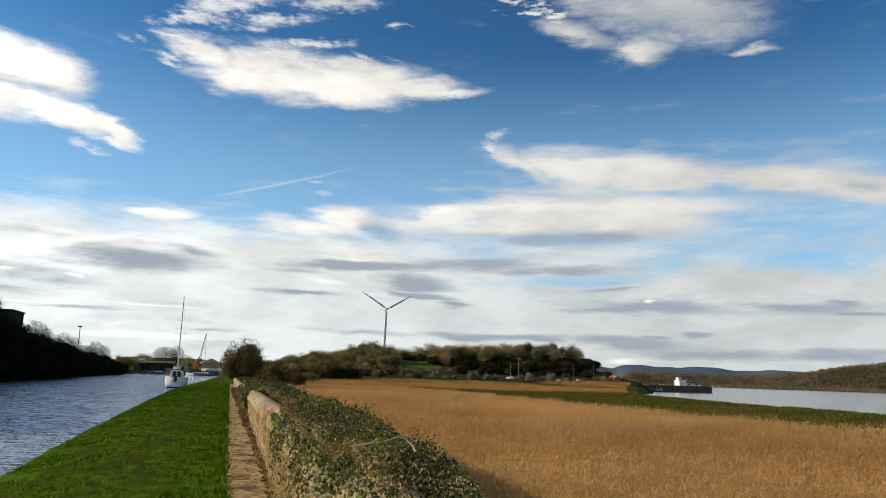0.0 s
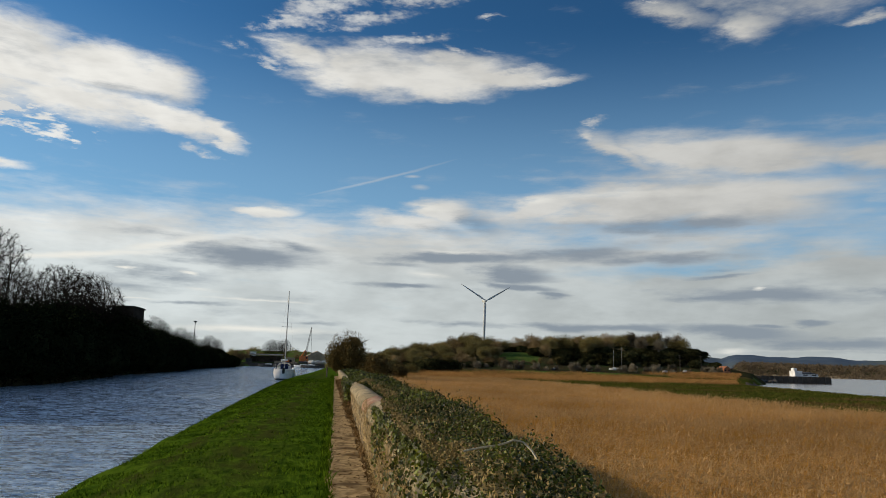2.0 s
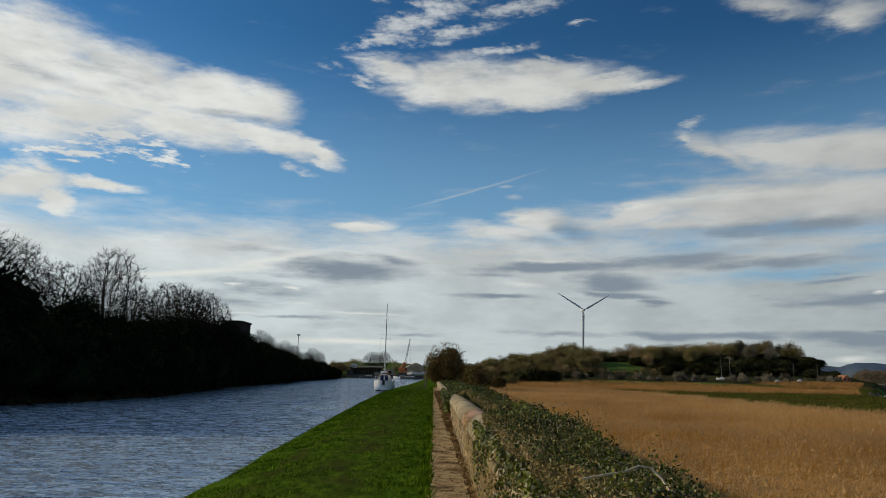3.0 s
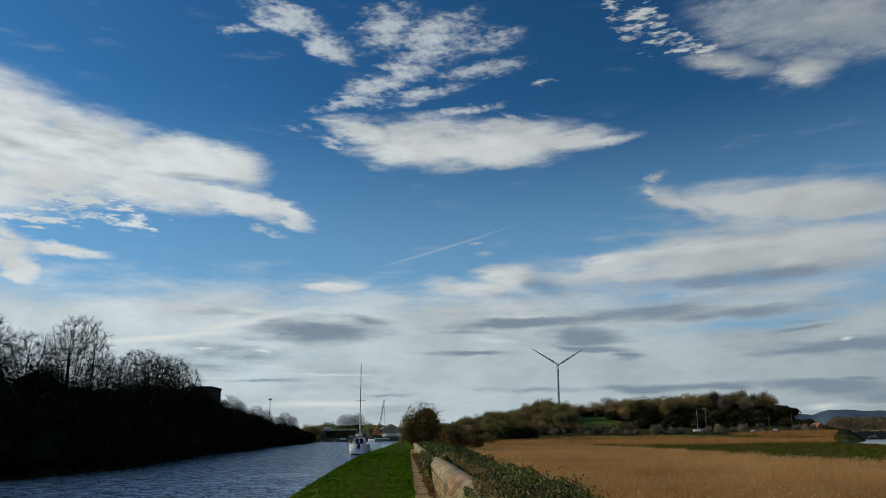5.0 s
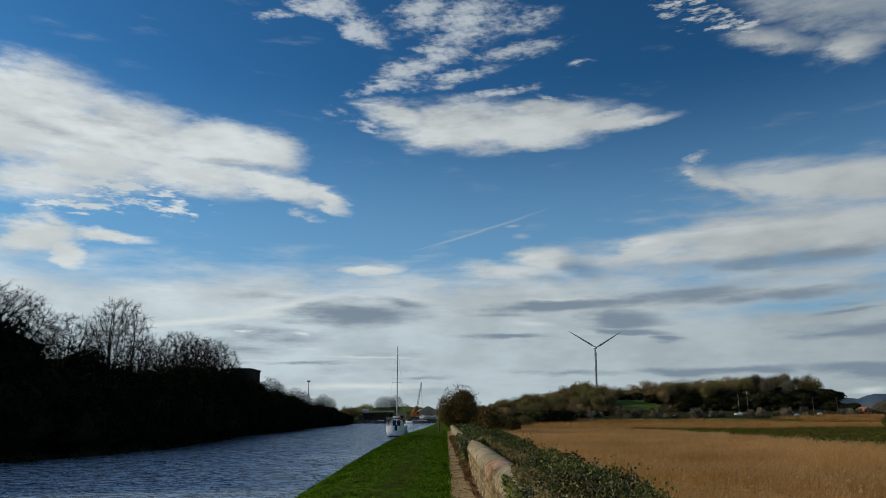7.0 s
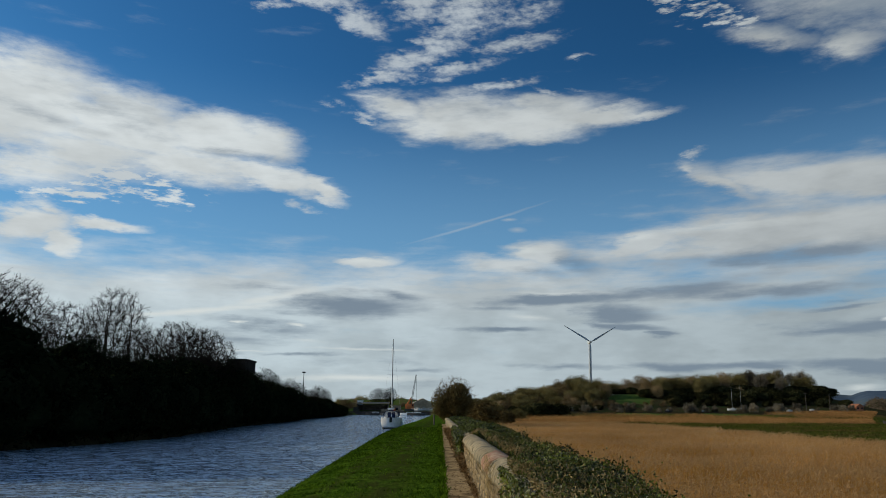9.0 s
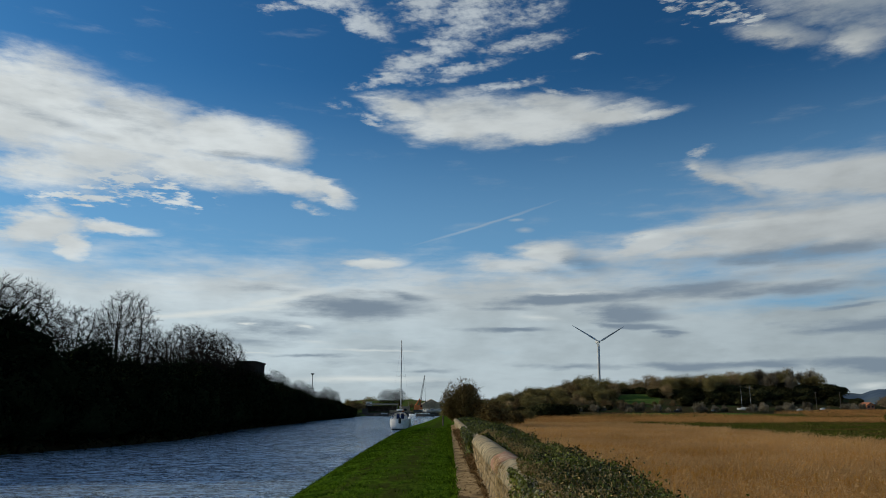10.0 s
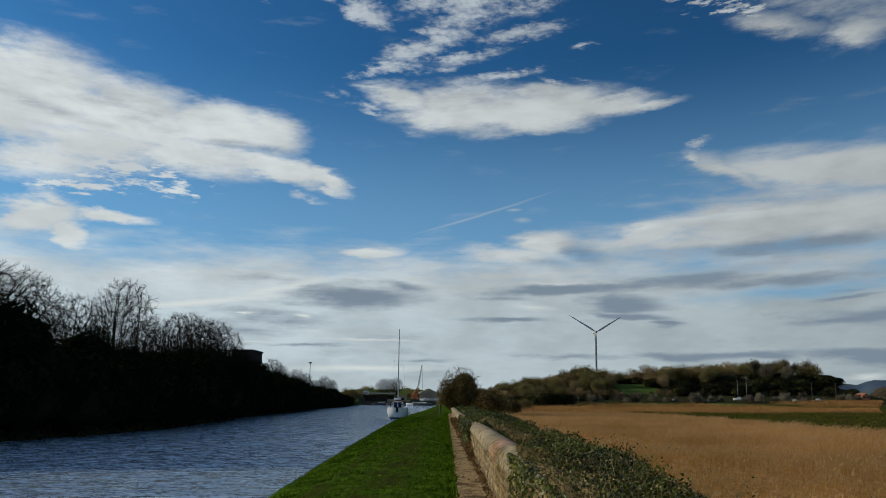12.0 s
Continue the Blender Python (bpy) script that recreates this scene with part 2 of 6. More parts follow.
# sunlit edges of the low clouds
gleam = Layer(warped(fine, (2.5, 0.6, 0)))
gleam.oval(-17.6, 7.08, 6.66, 0.29, 7, 0.95, 0.80)
gleam.oval(-12.5, 8.24, 4.55, 0.38, 13, 0.90, 0.80)
gleam.oval(-7.8, 9.42, 3.86, 0.30, 11, 0.70, 0.90)
gleam.oval(-5.7, 11.22, 2.53, 0.39, 4, 0.75, 0.90)
gleam.oval(6.6, 11.96, 3.07, 0.56, 4, 0.70, 0.90)
gleam.oval(-10.9, 6.27, 0.84, 0.13, -7, 0.90, 0.80)
gleam.oval(-15.1, 6.38, 0.64, 0.08, 2, 0.90, 0.80)
gleam.oval(-12.7, 5.94, 2.05, 0.12, 1, 0.50, 0.90)
gleam.oval(-10.0, 5.11, 1.50, 0.21, -4, 0.60, 0.90)
gleam.oval(-5.6, 4.52, 5.10, 0.13, -1, 0.60, 0.90)
gleam.oval(-14.3, 4.26, 2.41, 0.12, 1, 0.60, 0.90)
gleam.oval(6.7, 6.98, 2.36, 0.34, -4, 0.65, 0.90)
gleam.oval(18.3, 9.69, 8.82, 0.16, 3, 0.50, 0.90)
gleam.oval(10.0, 8.78, 6.40, 0.17, -1, 0.50, 0.90)
gleam.oval(22.6, 13.19, 8.89, 0.48, -0, 0.45, 0.90)
gleam.oval(15.3, 12.71, 2.09, 0.38, 13, 0.50, 0.90)
gleam.oval(-6.4, 2.39, 5.88, 0.29, 0, 0.80, 0.90)
gleam.oval(31.2, 6.00, 0.49, 0.17, 0, 0.80, 0.80)
gleam.oval(35.8, 1.72, 7.58, 0.16, 1, 0.40, 0.90)
gleam.oval(28.7, 1.57, 1.63, 0.33, 1, 0.60, 0.90)
gleam_d = ramp(W, sums(W, "ADD", gleam.mask, sums(W, "MULTIPLY", spread_noise(streak, 0.7), ramp(W, gleam.mask, 0.0, 0.2))), 0.15, 1.0)

# vapour trails
trail = Layer(warped(fine, (0.25, 0.25, 0)))
trail.oval(3.0, 14.11, 4.55, 0.10, 16, 0.36, 0.90)
trail.oval(5.5, 14.41, 0.53, 0.11, 3, 0.50, 0.90)
trail.oval(6.1, 13.62, 0.58, 0.17, -1, 0.45, 0.90)
trail.oval(-23.4, 8.09, 2.60, 0.16, 46, 0.30, 0.90)
trail.oval(-16.5, 8.43, 4.38, 0.17, 13, 0.30, 0.90)

deep = wire(W, "ShaderNodeGamma", {0: wire(W, "ShaderNodeVectorMath", {0: sky.outputs[0], 1: (0.095, 0.115, 0.125)}, operation="MULTIPLY").outputs[0], 1: 1.35}).outputs[0]
sky_light = wire(W, "ShaderNodeVectorMath", {0: deep, 1: (0.78, 1.10, 1.13)}, operation="MULTIPLY").outputs[0]
sunward = sums(W, "MULTIPLY", ramp(W, azim, 42.0, -30.0, 0.64, 0.98), sums(W, "MULTIPLY", ramp(W, billow.outputs[0], 0.3, 0.68, 0.82, 1.0), ramp(W, comb.outputs[0], 0.3, 0.66, 0.96, 1.0)))
white = wire(W, "ShaderNodeVectorMath", {0: (1.06, 1.03, 0.96), 1: wire(W, "ShaderNodeCombineXYZ", {0: sunward, 1: sunward, 2: sunward}).outputs[0]}, operation="MULTIPLY").outputs[0]
side = ramp(W, azim, -20.0, 45.0, 1.0, 0.80)
sky_light = wire(W, "ShaderNodeVectorMath", {0: sky_light, 1: wire(W, "ShaderNodeCombineXYZ", {0: side, 1: side, 2: side}).outputs[0]}, operation="MULTIPLY").outputs[0]
sky_light = blend(W, ramp(W, elev, 26.0, 8.0, 0.0, 0.56), sky_light, (0.36, 0.60, 0.83, 1))
# broken cloud above the view, added to brighten the water and ambient light
unseen_cloud_fill = sums(W, "MULTIPLY", ramp(W, sums(W, "ADD", broad.outputs[0], spread_noise(wisps, 0.8)), 0.42, 0.72, 0.0, 0.9), ramp(W, elev, 34.0, 42.0))
thin_d = sums(W, "MAXIMUM", thin_d, unseen_cloud_fill)
cover = sums(W, "MAXIMUM", sums(W, "MAXIMUM", sums(W, "MAXIMUM", high_d, ribs_d), thin_d), sums(W, "MAXIMUM", bank_d, trail.mask))
pale = wire(W, "ShaderNodeVectorMath", {0: (0.87, 0.925, 0.91), 1: wire(W, "ShaderNodeCombineXYZ", {0: sunward, 1: sunward, 2: sunward}).outputs[0]}, operation="MULTIPLY").outputs[0]
white = blend(W, ramp(W, elev, 12.0, 5.5, 0.0, 0.9), white, pale)
grey = blend(W, shade_d, white, (0.30, 0.34, 0.385, 1))
only_thin = sums(W, "MULTIPLY", thin_d, sums(W, "SUBTRACT", 1.0, high_d))
grey = blend(W, sums(W, "MULTIPLY", only_thin, 0.5), grey, (0.56, 0.60, 0.65, 1))
grey = blend(W, gleam_d, grey, (1.0, 0.965, 0.87, 1))
cover = sums(W, "MAXIMUM", cover, gleam_d)
colour = blend(W, cover, sky_light, grey)
backg = wire(W, "ShaderNodeBackground", {0: colour, 1: 1.0})
W.links.new(backg.outputs[0], out.inputs[0])

sun_data = bpy.data.lights.new("sun", "SUN")
sun_data.energy, sun_data.angle, sun_data.color = 4.2, radians(0.6), (1.0, 0.79, 0.54)
sun = new("sun", sun_data)
sun_way = Vector((math.sin(radians(SUN_AZ)) * math.cos(radians(SUN_EL)), math.cos(radians(SUN_AZ)) * math.cos(radians(SUN_EL)), math.sin(radians(SUN_EL))))
sun.matrix_world = look(sun_way * 100, (0, 0, 0))

# ---- materials ----


def material(name, a, b, scale=4.0, rough=0.85, bump=0.3, c=None, big=0.15, stretch=(1, 1, 1), metal=0.0, island=0.0,
             through_light=0.0, depth=0.02, spec=0.3, rand=0.0):
    """Two-scale noise between colours a and b, with patches of c, relief, and a random tint per piece."""
    m = bpy.data.materials.new(name)
    m.use_nodes = True
    t = m.node_tree
    t.nodes.clear()
    o = wire(t, "ShaderNodeOutputMaterial")
    pos = wire(t, "ShaderNodeNewGeometry")
    vec = wire(t, "ShaderNodeMapping", {0: pos.outputs["Position"], 3: stretch}).outputs[0]
    n1 = wire(t, "ShaderNodeTexNoise", {"Vector": vec, "Scale": scale, "Detail": 6.0, "Roughness": 0.65})
    n2 = wire(t, "ShaderNodeTexNoise", {"Vector": vec, "Scale": scale * big, "Detail": 3.0, "Roughness": 0.6})
    col = blend(t, ramp(t, n1.outputs[0], 0.3, 0.7), (*a, 1), (*b, 1))
    if c:
        col = blend(t, ramp(t, n2.outputs[0], 0.48, 0.66), col, (*c, 1))
    else:
        k = ramp(t, n2.outputs[0], 0.3, 0.7, 0.75, 1.2)
        col = blend(t, 1.0, col, wire(t, "ShaderNodeCombineXYZ", {0: k, 1: k, 2: k}).outputs[0], "MULTIPLY")
    for much, r in ((island, pos.outputs["Random Per Island"]), (rand, wire(t, "ShaderNodeObjectInfo").outputs["Random"])):
        if not much:
            continue
        k = ramp(t, r, 0.0, 1.0, 1 - much, 1 + much)
        col = blend(t, 1.0, col, wire(t, "ShaderNodeCombineXYZ", {0: k, 1: k, 2: k}).outputs[0], "MULTIPLY")
    p = wire(t, "ShaderNodeBsdfPrincipled", {"Base Color": col, "Roughness": rough, "Metallic": metal, "Specular IOR Level": spec})
    if bump:
        bn = wire(t, "ShaderNodeBump", {"Strength": bump, "Distance": depth, "Height": n1.outputs[0]})
        t.links.new(bn.outputs[0], p.inputs["Normal"])
    if through_light:
        tr = wire(t, "ShaderNodeBsdfTranslucent", {0: col})
        mx = wire(t, "ShaderNodeMixShader", {0: through_light, 1: p.outputs[0], 2: tr.outputs[0]})
        t.links.new(mx.outputs[0], o.inputs[0])
    else:
        t.links.new(p.outputs[0], o.inputs[0])
    return m


def water_material(name, tint, scale, height, rough, stretch):
    m = bpy.data.materials.new(name)
    m.use_nodes = True
    t = m.node_tree
    p = t.nodes["Principled BSDF"]
    pos = wire(t, "ShaderNodeNewGeometry").outputs["Position"]
    vec = wire(t, "ShaderNodeMapping", {0: pos, 2: (0, 0, radians(12)), 3: stretch}).outputs[0]
    a = wire(t, "ShaderNodeTexNoise", {"Vector": vec, "Scale": scale, "Detail": 5.0, "Roughness": 0.6})
    b = wire(t, "ShaderNodeTexNoise", {"Vector": vec, "Scale": scale * 0.2, "Detail": 2.0})
    gust = wire(t, "ShaderNodeTexNoise", {"Vector": pos, "Scale": 0.06, "Detail": 3.0}).outputs[0]
    slope = wire(t, "ShaderNodeVectorMath", {0: a.outputs["Color"], 1: (0.5, 0.5, 0.5)}, operation="SUBTRACT").outputs[0]
    swell = wire(t, "ShaderNodeVectorMath", {0: b.outputs["Color"], 1: (0.5, 0.5, 0.5)}, operation="SUBTRACT").outputs[0]
    slope = wire(t, "ShaderNodeVectorMath", {0: slope, 1: wire(t, "ShaderNodeVectorMath", {0: swell, 1: (0.5, 0.5, 0.5)}, operation="MULTIPLY").outputs[0]}, operation="ADD").outputs[0]
    k = ramp(t, gust, 0.3, 0.7, height * 0.75, height * 1.15)
    slope = wire(t, "ShaderNodeVectorMath", {0: slope, 1: wire(t, "ShaderNodeCombineXYZ", {0: k, 1: k, 2: 0.0}).outputs[0]}, operation="MULTIPLY").outputs[0]
    way = wire(t, "ShaderNodeVectorMath", {0: slope, 1: (0, 0, 1)}, operation="ADD").outputs[0]
    way = wire(t, "ShaderNodeVectorMath", {0: way}, operation="NORMALIZE").outputs[0]
    t.links.new(way, p.inputs["Normal"])
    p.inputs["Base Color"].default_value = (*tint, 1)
    p.inputs["Roughness"].default_value = rough
    p.inputs["IOR"].default_value = 1.5
    return m


def grass_material():
    """Mown turf with clumps and two trodden, browner tracks along the bank."""
    m = bpy.data.materials.new("verge_grass")
    m.use_nodes = True
    t = m.node_tree
    p = t.nodes["Principled BSDF"]
    pos = wire(t, "ShaderNodeNewGeometry").outputs["Position"]
    x = wire(t, "ShaderNodeSeparateXYZ", {0: pos}).outputs[0]
    long = wire(t, "ShaderNodeMapping", {0: pos, 3: (1, 0.4, 1)}).outputs[0]
    n1 = wire(t, "ShaderNodeTexNoise", {"Vector": long, "Scale": 5.0, "Detail": 7.0, "Roughness": 0.7}).outputs[0]
    n2 = wire(t, "ShaderNodeTexNoise", {"Vector": long, "Scale": 1.1, "Detail": 4.0, "Roughness": 0.65}).outputs[0]
    col = blend(t, ramp(t, n1, 0.32, 0.66), (0.017, 0.045, 0.004, 1), (0.092, 0.155, 0.012, 1))
    col = blend(t, ramp(t, n2, 0.42, 0.72, 0.0, 0.55), col, (0.030, 0.062, 0.005, 1))
    tracks = None
    for c, w in ((-1.5, 1.05), (-2.7, 0.4)):
        d = sums(t, "ABSOLUTE", sums(t, "ADD", x, -c))
        k = ramp(t, d, w, 0.05)
        tracks = k if tracks is None else sums(t, "MAXIMUM", tracks, k)
    worn = sums(t, "MULTIPLY", tracks, ramp(t, n2, 0.34, 0.6))
    col = blend(t, sums(t, "MULTIPLY", worn, 0.8), col, (0.050, 0.052, 0.014, 1))
    bn = wire(t, "ShaderNodeBump", {"Strength": 1.0, "Distance": 0.10, "Height": n1})
    t.links.new(col, p.inputs["Base Color"])
    t.links.new(bn.outputs[0], p.inputs["Normal"])
    p.inputs["Roughness"].default_value = 0.95
    p.inputs["Specular IOR Level"].default_value = 0.0
    return m


GRASS = grass_material()
BLADE = material("grass_blade", (0.015, 0.042, 0.002), (0.115, 0.19, 0.011), 2.2, 0.9, 0, None, 0.25, island=0.5, through_light=0.3, spec=0.0)
DIRT = material("path_earth", (0.23, 0.16, 0.075), (0.51, 0.37, 0.19), 7.0, 0.95, 0.7, (0.12, 0.08, 0.038), 0.2, (1, 1, 1), depth=0.03, spec=0.05)
LAND = material("field_grass", (0.05, 0.09, 0.02), (0.09, 0.13, 0.03), 0.5, 0.95, 0.2, (0.10, 0.09, 0.04), 0.1, spec=0.0)
MARSH = material("marsh_grass", (0.045, 0.056, 0.010), (0.10, 0.105, 0.018), 0.35, 0.95, 0.3, (0.12, 0.08, 0.03), 0.14, (1, 1, 1), depth=0.2, spec=0.0)
TUFT = material("marsh_tuft", (0.045, 0.056, 0.010), (0.105, 0.11, 0.018), 0.35, 0.95, 0, (0.13, 0.085, 0.03), 0.14, island=0.3, through_light=0.3, spec=0.0)
MUD = material("river_mud", (0.10, 0.08, 0.06), (0.17, 0.135, 0.10), 0.3, 0.7, 0.2, spec=0.0)
SAND = material("shore_sand", (0.34, 0.27, 0.17), (0.46, 0.37, 0.24), 0.05, 0.9, 0.1, spec=0.0)
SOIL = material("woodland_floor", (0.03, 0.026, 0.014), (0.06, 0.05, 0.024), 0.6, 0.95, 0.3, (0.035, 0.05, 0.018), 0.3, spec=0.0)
# the blue of aerial haze is mixed into this ridge's base colour
HAZE_HILL = material("haze_tinted_hill", (0.06, 0.09, 0.135), (0.09, 0.12, 0.165), 0.006, 1.0, 0.0, (0.10, 0.12, 0.11), 0.3, spec=0.0)
# canal: pale blue base colour stands in for sky reflected by steep ripples
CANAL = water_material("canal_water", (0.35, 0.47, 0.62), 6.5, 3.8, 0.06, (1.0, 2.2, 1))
RIVER = water_material("river_water", (0.20, 0.165, 0.145), 1.2, 0.5, 0.14, (1, 1.5, 1))
STONE = material("rubble_stone", (0.17, 0.125, 0.065), (0.34, 0.255, 0.14), 12.0, 0.92, 0.7, (0.13, 0.11, 0.075), 0.25, rand=0.3, depth=0.02, spec=0.1)
STONES = material("rubble_stone_far", (0.17, 0.125, 0.065), (0.34, 0.255, 0.14), 12.0, 0.92, 0.7, (0.13, 0.11, 0.075), 0.25, island=0.3, depth=0.02, spec=0.1)
MORTAR = material("lime_mortar", (0.17, 0.135, 0.08), (0.30, 0.24, 0.15), 16.0, 0.95, 0.5)
COPING = material("coping_stone", (0.25, 0.20, 0.12), (0.39, 0.32, 0.20), 8.0, 0.9, 0.6, (0.15, 0.135, 0.09), 0.35, rand=0.16, depth=0.015, spec=0.1)
RUST_STONE = material("red_coping_stone", (0.25, 0.125, 0.07), (0.35, 0.20, 0.12), 9.0, 0.9, 0.4, (0.42, 0.32, 0.22), 0.4, depth=0.015)
IVY = material("ivy_leaf", (0.010, 0.020, 0.002), (0.125, 0.140, 0.014), 1.6, 0.46, 0, None, 0.3, island=0.7, through_light=0.14, spec=0.26)
IVY_DRY = material("dry_ivy", (0.17, 0.125, 0.045), (0.38, 0.28, 0.125), 2.0, 0.8, 0, None, 0.3, island=0.4, through_light=0.1, spec=0.05)
REED = material("dry_reed", (0.40, 0.21, 0.047), (0.55, 0.315, 0.09), 0.4, 0.8, 0, None, 0.15, island=0.12, through_light=0.5, spec=0.0)
PLUME = material("reed_plume", (0.41, 0.25, 0.10), (0.56, 0.37, 0.175), 0.4, 0.9, 0, None, 0.15, island=0.15, through_light=0.5, spec=0.0)
REED_FAR = material("distant_reeds", (0.31, 0.155, 0.05), (0.44, 0.245, 0.085), 0.4, 0.9, 0, None, 0.12, island=0.12, through_light=0.3, spec=0.0)
LITTER = material("reed_litter", (0.30, 0.16, 0.045), (0.46, 0.26, 0.085), 3.0, 0.95, 0.6, None, 0.2, depth=0.1, spec=0.0)
# bark and scrub: near-black, the far bank's backlit shade put into the colour
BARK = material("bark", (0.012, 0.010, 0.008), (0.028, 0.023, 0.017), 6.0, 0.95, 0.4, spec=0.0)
SCRUB = material("backlit_evergreen_scrub", (0.006, 0.009, 0.004), (0.014, 0.019, 0.008), 0.8, 0.9, 0, None, 0.3, island=0.4, spec=0.0)
TWIG_BROWN = material("brown_twigs", (0.165, 0.12, 0.058), (0.30, 0.22, 0.11), 0.25, 0.95, 0, None, 0.2, island=0.35, spec=0.0, through_light=0.25, rand=0.35)
TWIG_OLIVE = material("olive_twigs", (0.12, 0.102, 0.038), (0.23, 0.19, 0.076), 0.25, 0.95, 0, None, 0.2, island=0.35, spec=0.0, through_light=0.25, rand=0.35)
TWIG_GREY = material("grey_twigs", (0.15, 0.125, 0.085), (0.25, 0.215, 0.15), 0.25, 0.95, 0, None, 0.2, island=0.3, spec=0.0, through_light=0.25, rand=0.38)
BUSH_DARK = material("dark_bush_leaf", (0.018, 0.020, 0.008), (0.042, 0.040, 0.016), 0.5, 0.9, 0, None, 0.2, island=0.4, spec=0.0, rand=0.38)
FAR_WOOD = material("far_wood", (0.115, 0.088, 0.058), (0.24, 0.18, 0.11), 0.012, 1.0, 0, None, 0.3, island=0.08, spec=0.0, through_light=0.5)
WHITE = material("white_paint", (0.74, 0.74, 0.72), (0.82, 0.82, 0.80), 3.0, 0.35, 0.05, spec=0.5)
NAVY = material("navy_canvas", (0.012, 0.02, 0.06), (0.025, 0.035, 0.10), 5.0, 0.8, 0.2)
ALLOY = material("mast_alloy", (0.30, 0.30, 0.30), (0.42, 0.42, 0.41), 3.0, 0.45, 0.05, metal=0.6)
PALE = material("turbine_paint", (0.50, 0.52, 0.52), (0.58, 0.60, 0.60), 0.1, 0.5, 0.0)
ORANGE = material("crane_orange", (0.50, 0.13, 0.03), (0.62, 0.20, 0.05), 2.0, 0.6, 0.1)
STEEL = material("dark_steel", (0.03, 0.03, 0.03), (0.08, 0.075, 0.07), 2.0, 0.7, 0.2)
BRICK = material("dark_brick", (0.022, 0.019, 0.015), (0.042, 0.034, 0.028), 3.0, 0.95, 0.3, spec=0.05)
BRICK_RED = material("red_brick", (0.36, 0.13, 0.06), (0.46, 0.19, 0.09), 2.0, 0.9, 0.2)
ROOF = material("sheet_roof", (0.30, 0.24, 0.16), (0.42, 0.35, 0.24), 1.0, 0.7, 0.1)
SLATE = material("slate", (0.06, 0.06, 0.065), (0.11, 0.11, 0.12), 1.5, 0.7, 0.2)
TIMBER = material("weathered_timber", (0.05, 0.042, 0.034), (0.12, 0.10, 0.08), 4.0, 0.9, 0.4)
GLASS = material("dark_glass", (0.01, 0.012, 0.015), (0.02, 0.024, 0.03), 1.0, 0.08, 0.0, spec=0.6)
STALK = material("dead_stalk", (0.42, 0.34, 0.21), (0.60, 0.50, 0.34), 5.0, 0.8, 0.2)
WEED = material("brown_weed", (0.10, 0.065, 0.03), (0.20, 0.13, 0.06), 1.5, 0.9, 0, None, 0.3, island=0.4, through_light=0.15, spec=0.0)
THORN = material("thorn_twigs", (0.085, 0.064, 0.026), (0.185, 0.135, 0.052), 0.5, 0.95, 0, None, 0.2, island=0.4, spec=0.0, through_light=0.15)

# ---- mesh helpers ----


def mesh_np(name, verts, faces, mat, smooth=False):
    """A mesh from arrays: verts (N, 3), faces (M, k) or a list of such arrays."""
    groups = faces if isinstance(faces, list) else [faces]
    me = bpy.data.meshes.new(name)
    v = np.asarray(verts, dtype=np.float32)
    loops = np.concatenate([np.asarray(f, dtype=np.int32).ravel() for f in groups])
    totals = np.concatenate([np.full(len(f), np.asarray(f).shape[1], dtype=np.int32) for f in groups])
    starts = np.concatenate(([0], np.cumsum(totals)[:-1])).astype(np.int32)
    me.vertices.add(len(v))
    me.vertices.foreach_set("co", v.ravel())
    me.loops.add(len(loops))
    me.loops.foreach_set("vertex_index", loops)
    me.polygons.add(len(totals))
    me.polygons.foreach_set("loop_start", starts)
    me.polygons.foreach_set("loop_total", totals)
    me.polygons.foreach_set("use_smooth", np.full(len(totals), smooth, dtype=bool))
    me.materials.append(mat)
    me.update(calc_edges=True)
    me.validate()
    return me


def from_bm(name, bm, mat, smooth=False):
    me = bpy.data.meshes.new(name)
    bmesh.ops.recalc_face_normals(bm, faces=bm.faces[:])
    for f in bm.faces:
        f.smooth = smooth
    bm.to_mesh(me)
    bm.free()
    me.materials.append(mat)
    return me


def part(name, data, parent, label="", at=None):
    ob = new(name, data)
    ob.parent = parent
    if at is not None:
        ob.matrix_basis = at
    if label:
        ob["label"] = label
    return ob


def block(bm, x0, x1, y0, y1, z0, z1, bevel=0.0):
    r = bmesh.ops.create_cube(bm, size=1.0)
    bmesh.ops.scale(bm, vec=(x1 - x0, y1 - y0, z1 - z0), verts=r["verts"])
    bmesh.ops.translate(bm, vec=((x0 + x1) / 2, (y0 + y1) / 2, (z0 + z1) / 2), verts=r["verts"])
    if bevel:
        edges = list({e for v in r["verts"] for e in v.link_edges})
        bmesh.ops.bevel(bm, geom=edges, offset=bevel, segments=2, affect="EDGES")


def box_mesh(name, size, mat, bevel=0.0):
    """A box standing on z 0, centred on x and y."""
    bm = bmesh.new()
    block(bm, -size[0] / 2, size[0] / 2, -size[1] / 2, size[1] / 2, 0, size[2], bevel)
    return from_bm(name, bm, mat)


